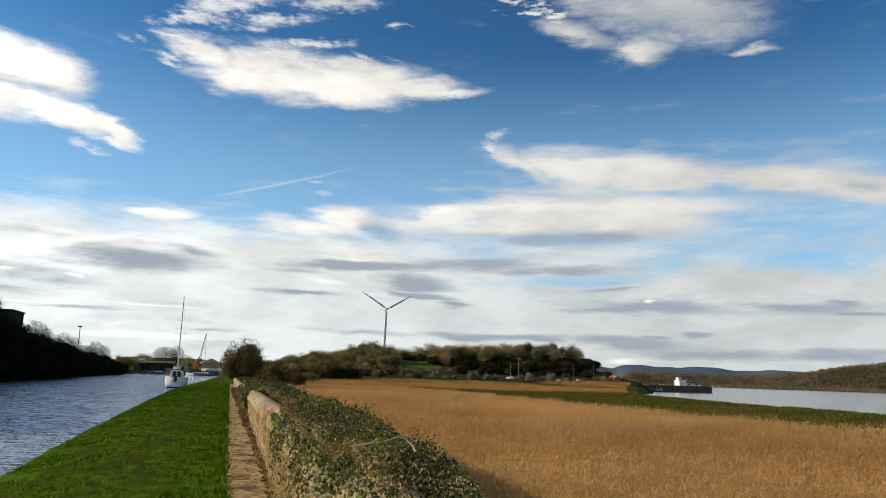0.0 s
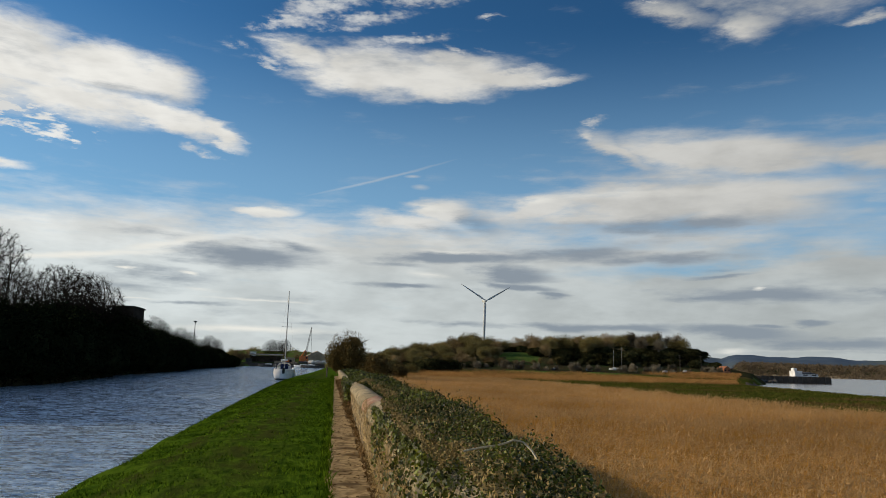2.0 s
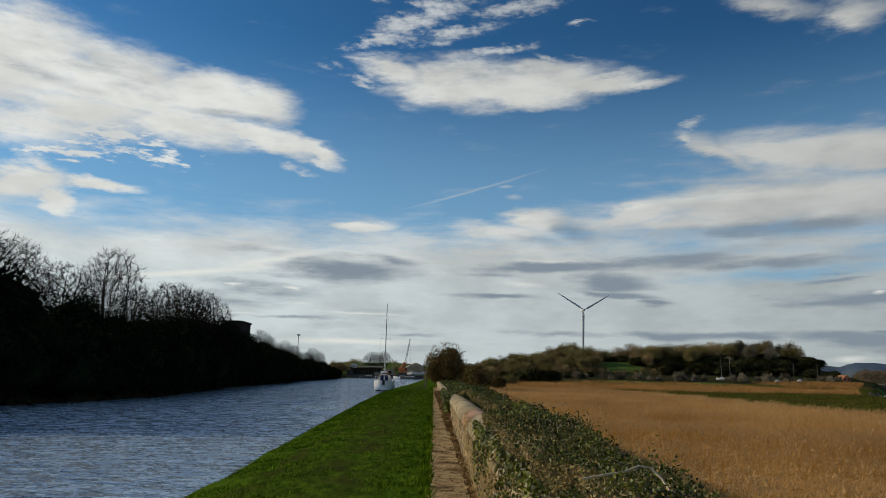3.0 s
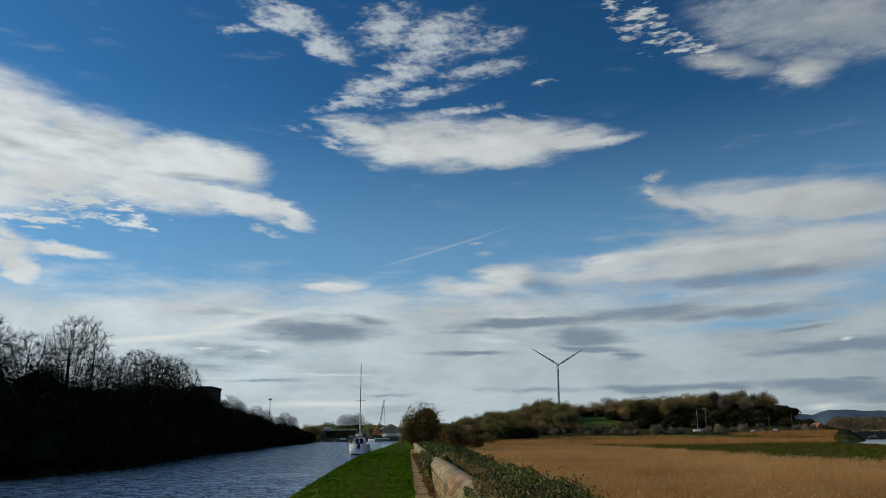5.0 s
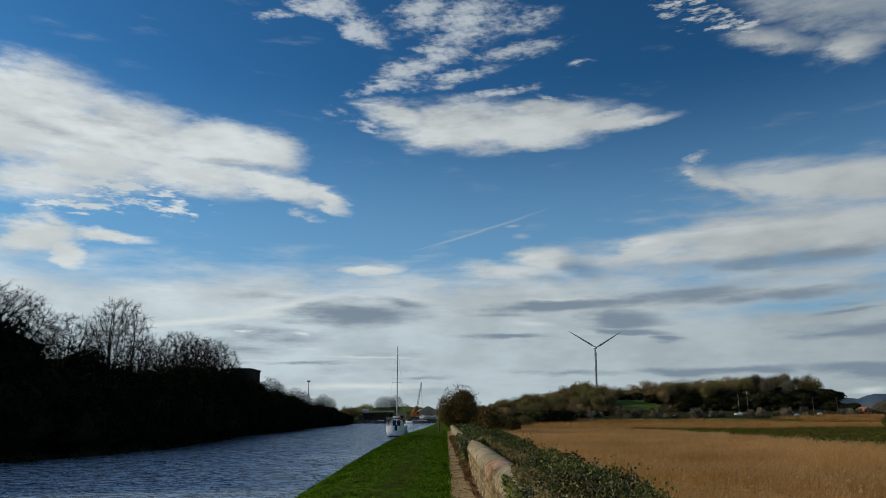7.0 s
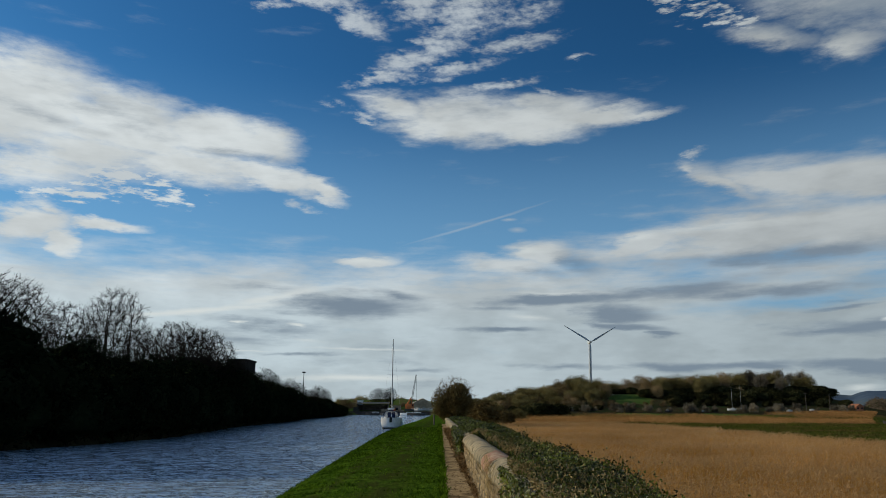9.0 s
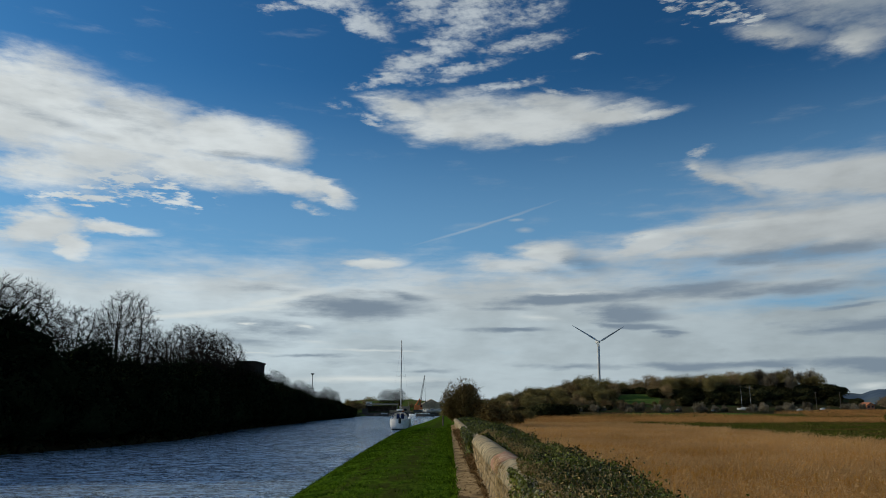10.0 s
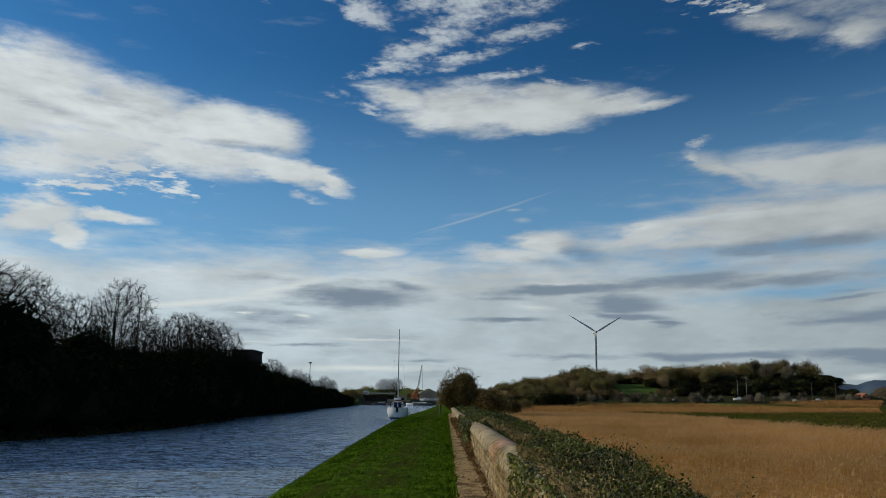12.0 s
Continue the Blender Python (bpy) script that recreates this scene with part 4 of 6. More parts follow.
    l, r, t = ivy_top(y)
    x = l + rng.random(m) ** 1.9 * (r - l)
    fall = np.clip(((x - l) / (r - l) - 0.55) / 0.45, 0, 1)
    z = t + 0.10 * wobble(x, y, 2.1, 0.4) + 0.06 * wobble(x, y, 5.3, 1.9) - fall ** 2 * 0.56 + 0.01 - rng.random(m) * 0.08
    dry.append(leaf_quads(np.stack((x, y, z), axis=1), 0.010 + 0.0007 * y, rng, None, 0.4))
    # bare brown runners clinging to the face of the wall
    m = 11000
    y = 2.5 + 11.5 * rng.random(m)
    z = 0.06 + rng.random(m) * 0.95
    x = WALL_X0 - 0.03 - 0.06 * rng.random(m)
    q = rng.random(m) < np.clip(0.75 + 0.5 * wobble(y, z * 2.5, 1.9, 0.7) - 0.05 * np.clip(y - 8, 0, 9), 0.05, 1)
    p = np.stack((x, y, z), axis=1)[q]
    way = np.stack((rng.normal(-0.1, 0.15, len(p)), rng.normal(0, 0.6, len(p)), rng.uniform(0.4, 1.0, len(p))), axis=1) * rng.uniform(0.03, 0.10, len(p))[:, None]
    wide = np.cross(way, np.array([[1.0, 0, 0.2]]))
    wide *= (0.0035 + 0.0004 * p[:, 1:2]) / np.linalg.norm(wide, axis=1, keepdims=True)
    dry.append((np.stack((p - wide, p + wide, p + way + wide * 0.5, p + way - wide * 0.5), axis=1).reshape(-1, 3), np.arange(4 * len(p)).reshape(-1, 4)))
    ivy = tagged(new("ivy"), "dense dark green ivy mounded over the stone wall", "ivy", kind="stuff")
    part("leaves", mesh_np("leaves", *joined(pieces), IVY), ivy)
    part("dead_leaves", mesh_np("dead_leaves", *joined(dry), IVY_DRY), ivy, "pale dry ivy stems and dead leaves")
    # one dark sheet below the leaves, its colour giving the shade in their gaps
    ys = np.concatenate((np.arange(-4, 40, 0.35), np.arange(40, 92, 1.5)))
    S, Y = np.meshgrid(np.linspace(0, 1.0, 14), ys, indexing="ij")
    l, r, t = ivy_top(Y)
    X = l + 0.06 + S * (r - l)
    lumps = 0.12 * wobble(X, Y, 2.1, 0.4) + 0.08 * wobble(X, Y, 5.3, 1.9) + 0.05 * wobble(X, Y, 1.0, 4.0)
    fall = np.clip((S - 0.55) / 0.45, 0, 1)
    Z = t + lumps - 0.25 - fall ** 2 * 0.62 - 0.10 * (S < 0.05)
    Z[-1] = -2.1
    n2, k = X.shape
    v = np.stack((X, Y, Z), axis=-1).reshape(-1, 3)
    i, j = np.meshgrid(np.arange(n2 - 1), np.arange(k - 1), indexing="ij")
    a = (i * k + j).ravel()
    part("stems", mesh_np("stems", v, np.stack((a, a + k, a + k + 1, a + 1), axis=1), SOIL, True), ivy, "dark sheet under the ivy leaves, standing in for shade")
    # a long bare stalk lying over the leaves
    pts = [(0.60, 4.15, 1.225), (0.70, 4.18, 1.24), (0.80, 4.25, 1.245), (0.88, 4.33, 1.26), (0.935, 4.36, 1.25), (0.965, 4.30, 1.215), (0.98, 4.22, 1.165)]
    segs = [(*a, *b, 0.005, 0.0045) for a, b in zip(pts, pts[1:])]
    tagged(new("dead_stem", tube_mesh("dead_stem", segs, STALK, 6)), "pale bare dead stem lying across the ivy", "stem")


def build_weeds():
    rng = np.random.default_rng(31)
    n = 4500
    y = np.where(rng.random(n) < 0.80, 23 + 41 * rng.random(n) ** 1.3, 9 + 16 * rng.random(n))
    tall = interp(y, (9, 0.10), (16, 0.15), (23, 0.2), (29, 0.6), (50, 0.6), (64, 0.3))
    x = WALL_X0 - rng.random(n) ** 1.6 * interp(y, (9, 0.12), (22, 0.12), (27, 0.22), (64, 0.4))
    z = 0.01 + rng.random(n) * tall
    p = np.stack((x, y, z), axis=1)
    me = mesh_np("dry_weeds", *joined([leaf_quads(p, 0.035 + 0.0009 * y, rng, np.array([[-0.5, 0, 0.3]]), 0.3)]), WEED)
    tagged(new("dry_weeds", me), "brown dead weeds at the foot of the wall", "weeds", kind="stuff")
    # fallen leaves on the path
    n = 900
    y = 8 + 22 * rng.random(n)
    x = 0.62 - rng.random(n) ** 1.8 * 0.6
    p = np.stack((x, y, np.full(n, 0.035)), axis=1)
    me = mesh_np("fallen_leaves", *joined([leaf_quads(p, 0.028, rng, np.array([[0, 0, 2.5]]), 0.6)]), WEED)
    tagged(new("fallen_leaves", me), "scattered brown fallen leaves on the path", "leaves", kind="stuff")


# ---- reeds and marsh ----


def reed_stems(x, y, ground, tall, rng, wide, plume):
    """Stem, two leaves and a nodding feathery head for each reed."""
    n = len(x)
    a = rng.random(n) * 2 * math.pi
    lean = np.stack((0.10 + rng.normal(0, 0.09, n), rng.normal(0, 0.09, n), np.ones(n)), axis=1) * tall[:, None]
    p = np.stack((x, y, ground), axis=1)
    q = p + lean
    side = np.stack((np.cos(a), np.sin(a), np.zeros(n)), axis=1)
    w = np.asarray(wide)[:, None] if np.ndim(wide) else wide
    stem = np.stack((p + side * w, p - side * w, q - side * w * 0.6, q + side * w * 0.6), axis=1).reshape(-1, 3)
    out = [(stem, np.arange(4 * n).reshape(-1, 4))]
    for k in range(1):
        g = rng.random(n) * 2 * math.pi
        m = p + lean * rng.uniform(0.45, 0.85, n)[:, None]
        way = np.stack((np.cos(g) * 0.45 + 0.2, np.sin(g) * 0.45, rng.uniform(0.1, 0.7, n)), axis=1) * (tall * rng.uniform(0.18, 0.3, n))[:, None]
        cross = np.stack((-np.sin(g), np.cos(g), np.zeros(n)), axis=1) * w * 1.8
        out.append((np.stack((m - cross * 0.4, m + way * 0.5 + cross, m + way, m + way * 0.5 - cross), axis=1).reshape(-1, 3), np.arange(4 * n).reshape(-1, 4)))
    heads = []
    nod = np.stack((0.32 + rng.normal(0, 0.25, n), rng.normal(0, 0.2, n), np.full(n, 0.8)), axis=1)
    for k in range(10):
        long = plume * rng.uniform(0.3, 0.62, n)
        root = q + nod * (np.broadcast_to(plume, n) * 0.1 * (k - 1.5))[:, None]
        way = (nod * 0.5 + rng.normal(0, 0.5, (n, 3))) * long[:, None]
        cross = np.cross(way, unit(rng, n)) * 0.11
        heads.append((np.stack((root + way * 0.3 - cross, root + way * 0.3 + cross, root + way), axis=1).reshape(-1, 3), np.arange(3 * n).reshape(-1, 3)))
    return out, heads


def build_reeds():
    rng = np.random.default_rng(41)
    n = 115000
    y = -6 + 144 * rng.random(n) ** 1.6
    left = interp(y, (-6, 2.2), (12, 3.0), (33, 4.0), (70, 5.0), (140, 7.0))
    right = interp(y, (-6, 33), (30, 31), (66, 31), (110, 33), (138, 30)) + 1.2 * wobble(y, y, 0.4)
    x = left + rng.random(n) ** 0.85 * (right - left)
    tall = 1.5 + 0.2 * wobble(x, y, 0.5, 0.7) + rng.normal(0, 0.12, n)
    z = np.full(n, MARSH_Z)
    stems, heads = reed_stems(x, y, z, tall, rng, 0.003 + 0.00014 * np.abs(y), 0.20 + 0.0003 * np.abs(y))
    bed = tagged(new("reed_bed"), "golden dry common reeds with feathery seed heads", "reeds", kind="stuff")
    part("reed_stems", mesh_np("reed_stems", *joined(stems), REED), bed)
    part("seed_heads", mesh_np("seed_heads", *joined(heads), PLUME), bed, "pale feathery reed seed heads")
    ys = np.arange(-6, 138, 1.0)
    S, Y = np.meshgrid(np.linspace(0, 1, 40), ys, indexing="ij")
    L = interp(Y, (-6, 2.6), (12, 3.4), (33, 4.4), (70, 5.5), (140, 7.5))
    Rr = interp(Y, (-6, 33), (30, 31), (66, 31), (110, 33), (138, 30)) + 1.2 * wobble(Y, Y, 0.4) - 0.5
    X = L + S * (Rr - L)
    Z = MARSH_Z + 1.18 + 0.12 * wobble(X, Y, 0.9) + 0.1 * wobble(X, Y, 2.7, 1.0)
    Z[0], Z[-1] = MARSH_Z - 0.1, MARSH_Z - 0.3
    Z[:, 0], Z[:, -1] = MARSH_Z - 0.1, MARSH_Z - 0.3
    n2, k = X.shape
    v = np.stack((X, Y, Z), axis=-1).reshape(-1, 3)
    i, j = np.meshgrid(np.arange(n2 - 1), np.arange(k - 1), indexing="ij")
    a = (i * k + j).ravel()
    part("reed_litter", mesh_np("reed_litter", v, np.stack((a, a + k, a + k + 1, a + 1), axis=1), LITTER, True), bed, "shaded brown thicket of lower reed stems")


def build_far_reeds():
    """The lower, redder belts of reed beyond the green saltmarsh."""
    rng = np.random.default_rng(43)
    n = 74000
    x = 8 + 226 * rng.random(n)
    near = interp(x, (8, 150), (30, 200), (60, 235), (85, 215), (120, 225), (160, 262), (234, 345))
    far = interp(x, (8, 322), (100, 326), (160, 334), (200, 345), (234, 356))
    y = near + rng.random(n) ** 0.8 * (far - near)
    keep = wobble(x, y * 2, 0.05, 2.0) + 0.4 * wobble(x, y, 0.21, 1.0) > -0.55
    keep &= x < river_edge(y) - 4
    x, y = x[keep], y[keep]
    tall = 1.35 + 0.3 * wobble(x, y, 0.08, 1.0) + rng.normal(0, 0.15, len(x))
    z = height(x, y) - 0.05
    up = np.repeat(z, 2) + np.repeat(tall, 2) * rng.random(2 * len(x)) ** 0.6
    p = np.stack((np.repeat(x, 2) + rng.normal(0, 0.4, 2 * len(x)), np.repeat(y, 2) + rng.normal(0, 0.4, 2 * len(x)), up), axis=1)
    me = mesh_np("far_reeds", *joined([leaf_quads(p, 0.22, rng, np.array([[-0.5, -0.6, 0.8]]), 0.4)]), REED_FAR)
    tagged(new("far_reeds", me), "russet belts of dry reed beyond the saltmarsh", "reeds", kind="stuff")


def build_marsh_tufts():
    """Coarse saltmarsh grass in the open strip between the reeds and the river."""
    rng = np.random.default_rng(47)
    n = 60000
    y = 5 + 290 * rng.random(n)
    x = 31 + rng.random(n) * (river_edge(y) - 33)
    keep = (wobble(x, y, 0.35, 0.3) + 0.6 * wobble(x, y, 1.1, 1.3) > -0.5) & (height(x, y) > -2.4)
    x, y = x[keep], y[keep]
    p = np.stack((x, y, height(x, y) + 0.1 + 0.15 * rng.random(len(x))), axis=1)
    me = mesh_np("marsh_tufts", *joined([leaf_quads(p, 0.10 + 0.0009 * np.hypot(x, y), rng, np.array([[0, -0.3, 0.7]]), 0.35)]), TUFT)
    tagged(new("marsh_tufts", me), "coarse dark green saltmarsh grass tufts", "marsh grass", kind="stuff")


# ---- trees and bushes ----


def grow_tree(rng, crown, radii, fork, stems=1, count=700, step=0.32, up=0.05):
    """Limbs that grow towards points spread through a crown. Gives tapered segments: limbs and twigs apart."""
    pts = unit(rng, count) * (rng.random(count) ** 0.42)[:, None] * np.asarray(radii) + np.asarray(crown)
    pts = pts[pts[:, 2] > fork * 0.8]
    nodes, parent = [], []
    for s in range(stems):
        a = 6.283 * s / stems + rng.random()
        off = np.array([math.cos(a), math.sin(a), 0]) * (0.35 if stems > 1 else 0.0)
        last = -1
        for k in range(int(fork / step) + 2):
            nodes.append(off * (min(1.0, 0.3 * k) + 0.35 * k * step) + np.array([rng.normal(0, 0.03), rng.normal(0, 0.03), k * step - 0.4]))
            parent.append(last)
            last = len(nodes) - 1
    P = np.zeros((20000, 3))
    P[:len(nodes)] = nodes
    n = len(nodes)
    near = np.full(len(pts), 1e9)
    who = np.zeros(len(pts), dtype=int)
    fresh = 0
    for turn in range(140):
        d = np.linalg.norm(pts[:, None, :] - P[None, fresh:n], axis=2)
        k = d.argmin(axis=1)
        m = d[np.arange(len(pts)), k]
        better = m < near
        near[better], who[better] = m[better], k[better] + fresh
        alive = near > 0.40
        pts, near, who = pts[alive], near[alive], who[alive]
        if len(pts) == 0 or n > 17000:
            break
        pull = np.zeros((n, 3))
        way = pts - P[who]
        np.add.at(pull, who, way / np.linalg.norm(way, axis=1, keepdims=True))
        grow = np.unique(who)
        v = pull[grow] + rng.normal(0, 0.22, (len(grow), 3)) + np.array([0, 0, up])
        v /= np.maximum(np.linalg.norm(v, axis=1, keepdims=True), 1e-6)
        fresh = n
        P[n:n + len(grow)] = P[grow] + v * step
        parent.extend(grow.tolist())
        n += len(grow)
    parent = np.array(parent[:n])
    r = np.zeros(n)
    kids = np.bincount(parent[parent >= 0], minlength=n)
    r[kids == 0] = 0.012 ** 2.05
    for k in range(n - 1, -1, -1):
        if parent[k] >= 0:
            r[parent[k]] += r[k]
    r = np.minimum(r ** (1 / 2.05), 0.13 if stems > 1 else 0.22)
    has = parent >= 0
    segs = np.concatenate((P[parent[has]], P[:n][has], r[parent[has]][:, None], r[has][:, None]), axis=1)
    tips = np.flatnonzero(kids[:n] <= 1)
    tips = tips[r[tips] < 0.035]
    sprays = []

    def slivers(root, way, wide):
        side = np.cross(way, unit(rng, len(root)))
        side *= wide / np.maximum(np.linalg.norm(side, axis=1, keepdims=True), 1e-6)
        sprays.append((np.stack((root - side, root + side, root + way), axis=1).reshape(-1, 3), np.arange(3 * len(root)).reshape(-1, 3)))

    for k in range(5):
        d = P[tips] - P[parent[tips]]
        d = d / np.maximum(np.linalg.norm(d, axis=1, keepdims=True), 1e-6) + rng.normal(0, 0.38, (len(tips), 3)) + np.array([0, 0, 0.12])
        d *= (rng.uniform(0.25, 0.75, len(tips)) / np.linalg.norm(d, axis=1))[:, None]
        slivers(P[tips], d, 0.013)
        for q in range(3):
            root = P[tips] + d * rng.uniform(0.25, 0.85, len(tips))[:, None]
            slivers(root, d * 0.35 + rng.normal(0, 0.13, (len(tips), 3)), 0.010)
    return segs[segs[:, 6] > 0.03], segs[segs[:, 6] <= 0.03], sprays


def bare_tree(x, y, z, label, seed, crown, radii, fork, stems=1, count=700, up=0.05):
    rng = np.random.default_rng(seed)
    limbs, twigs, sprays = grow_tree(rng, crown, radii, fork, stems, count, 0.32, up)
    tree = tagged(new("bare_tree"), label, "tree", "bare trees on the far canal bank")
    tree.matrix_basis = pose(x, y, z)
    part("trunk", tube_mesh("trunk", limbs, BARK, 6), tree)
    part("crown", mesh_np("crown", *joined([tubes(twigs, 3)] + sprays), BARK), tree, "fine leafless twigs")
    return tree


def bush_mesh(name, radii, rng, count, size, mat, lumps=7, core=True):
    """A crown of many leaves over an uneven heap of lumps."""
    radii = np.asarray(radii)
    pieces, heaps = [], []
    for k in range(lumps):
        g = unit(rng, 1)[0] * np.array([0.55, 0.55, 0.4]) * rng.uniform(0.4, 1.0)
        heaps.append((g * radii + np.array([0, 0, radii[2]]), radii * rng.uniform(0.38, 0.62)))
    heaps.append((np.array([0, 0, radii[2] * 0.75]), radii * np.array([0.8, 0.8, 0.75])))
    if core:
        for c, r in heaps:
            pieces.append(lump(c, r * 0.78, rng, 1, 0.25))
    for c, r in heaps:
        n = int(count / len(heaps))
        d = unit(rng, n)
        p = c + d * r * rng.uniform(0.75, 1.12, n)[:, None] ** 0.8
        pieces.append(leaf_quads(p, size, rng, d * 0.5, 0.5))
    return mesh_np(name, *joined(pieces), mat)


def twig_mesh(name, radii, rng, count, size, mat, lumps=8):
    """A leafless crown seen from far: many short slivers fanning out of an uneven heap of limbs."""
    radii = np.asarray(radii)
    pieces = []
    for k in range(lumps):
        g = unit(rng, 1)[0] * np.array([0.62, 0.62, 0.62]) * rng.uniform(0.4, 1.0)
        c, r = g * radii + np.array([0, 0, radii[2] * 0.9]), radii * rng.uniform(0.32, 0.52)
        n = count // lumps
        d = unit(rng, n)
        p = c + d * (rng.random(n) ** 0.45)[:, None] * r * 1.05
        way = d * 0.7 + np.array([0, 0, 0.55]) + rng.normal(0, 0.45, (n, 3))
        way /= np.linalg.norm(way, axis=1, keepdims=True)
        side = np.cross(way, unit(rng, n))
        side /= np.linalg.norm(side, axis=1, keepdims=True)
        s = (size * rng.uniform(0.6, 1.4, n))[:, None]
        v = np.stack((p - way * s * 0.6 - side * s * 0.2, p - way * s * 0.6 + side * s * 0.2, p + way * s * 0.7), axis=1).reshape(-1, 3)
        pieces.append((v, np.arange(3 * n).reshape(-1, 3)))
    return mesh_np(name, *joined(pieces), mat)


def conifer_mesh(name, tall, wide, rng, mat):
    n = 900
    h = rng.random(n) ** 0.7
    rr = wide * (1 - h) * rng.uniform(0.3, 1.0, n) + 0.1
    a = rng.random(n) * 6.283
    p = np.stack((np.cos(a) * rr, np.sin(a) * rr, 0.8 + h * (tall - 0.8) - 0.25 * rr), axis=1)
    return mesh_np(name, *joined([leaf_quads(p, 0.42, rng, np.array([[0, 0, 0.6]]), 0.35)]), mat)


def trunk_mesh(name, tall, r, rng):
    segs, p = [], Vector((0, 0, -0.5))
    for k in range(4):
        q = p + Vector((rng.normal(0, 0.15), rng.normal(0, 0.15), tall / 4))
        segs.append((*p, *q, r * (1 - k * 0.2), r * (0.8 - k * 0.2)))
        p = q
    for k in range(6):
        a = rng.random() * 6.283
        o = Vector((0, 0, tall * rng.uniform(0.45, 0.9)))
        segs.append((*o, *(o + Vector((math.cos(a), math.sin(a), 0.9)) * tall * 0.26), r * 0.4, r * 0.08))
    return tube_mesh(name, segs, BARK, 5)


def planted(kind, trunk, crown, label, category, group):
    thing = tagged(new(kind), label, category, group)
    part("trunk", trunk, thing)
    part("crown", crown, thing)
    return thing


def scatter_thing(kinds, places):
    """The first place of each kind takes the thing itself, the rest take copies."""
    used = set()
    for k, m in places:
        if k in used:
            copy_thing(kinds[k], m)
        else:
            kinds[k].matrix_basis = m
            used.add(k)


def build_left_bank():
    rng = np.random.default_rng(51)
    kinds = []
    for k in range(4):
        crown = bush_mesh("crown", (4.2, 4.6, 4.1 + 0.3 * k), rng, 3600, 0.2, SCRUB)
        kinds.append(planted("scrub_bush", trunk_mesh("trunk", 3.0, 0.14, rng), crown, "dense evergreen scrub overhanging the canal, coloured dark as if backlit", "bush", "scrub on the far canal bank"))
    places = []
    y = 6.0
    while y < 330:
        s = interp(y, (0, 0.98), (95, 1.0), (108, 1.12), (125, 1.02), (170, 0.9), (230, 0.75), (330, 0.6)) * (rng.uniform(0.8, 1.12) if y < 112 else rng.uniform(0.75, 1.2))
        b = far_bank(y)
        for row in range(2):
            m = pose(b - 1.3 * s - row * 4.5 + rng.uniform(-0.6, 0.6), y + row * 2 + rng.uniform(-0.8, 0.8), -1.0 + row * rng.uniform(0.2, 2.4), 0, 0, rng.uniform(0, 360)) @ Matrix.Diagonal((s, s, s * rng.uniform(0.9, 1.05), 1))
            places.append((int(rng.integers(4)), m))
        y += 4.2 * s
    for x, y, s in ((-34.0, 40.0, 1.42), (-33.5, 47.5, 1.3), (-32.6, 53.5, 1.3)):
        places.append((0, pose(x, y, -0.6, 0, 0, 60 + y) @ Matrix.Scale(s, 4)))
    scatter_thing(kinds, places)
    oak = bare_tree(-33.0, 55.0, 0.3, "tall spreading leafless oak dark against the sky", 3, (0, 0, 7.2), (5.1, 5.6, 4.0), 3.0, 1, 3600)
    fan = bare_tree(-32.5, 76.5, 0.3, "fan-shaped leafless tree with many upright stems", 7, (0, 0, 8.3), (3.3, 3.6, 5.0), 2.2, 3, 2200, 0.12)
    clump = bare_tree(-31.0, 91.0, 0.3, "many-stemmed leafless tree above dark scrub", 8, (0, 0, 7.0), (4.6, 6.0, 4.6), 2.0, 4, 3400, 0.12)
    small = bare_tree(-33.2, 68.0, 0.3, "small leafless tree among dark scrub", 6, (0, 0, 6.9), (3.0, 3.2, 3.8), 2.4, 1, 1700)

    def again(tree, x, y, z, turn, s, label):
        tagged(copy_thing(tree, pose(x, y, z, 0, 0, turn) @ Matrix.Scale(s, 4)), label)

    again(oak, -34.5, 43.0, 0.3, 130, 1.0, "broad leafless tree behind dark scrub")
    again(clump, -31.5, 101.0, 0.3, 170, 1.02, "many-stemmed leafless tree above dark scrub")
    again(small, -33.0, 84.0, 0.3, 80, 0.95, "small leafless tree above dark scrub")
    again(clump, -31.2, 113.0, 0.3, 20, 0.78, "leafless sapling cluster above dark scrub")
    again(clump, -35.0, 452.0, 1.2, 90, 1.15, "leafless tree behind the quayside shed")
    again(small, -29.0, 456.0, 1.2, 40, 1.3, "leafless tree behind the quayside shed")
    for k, y in enumerate((168, 186, 203, 222, 240, 262, 285, 310)):
        again((small, fan, clump)[k % 3], float(far_bank(y)) - 6.0, y, 0.5, 47 * k, (0.95, 0.72, 0.7)[k % 3], "leafless tree above the canal-side scrub")


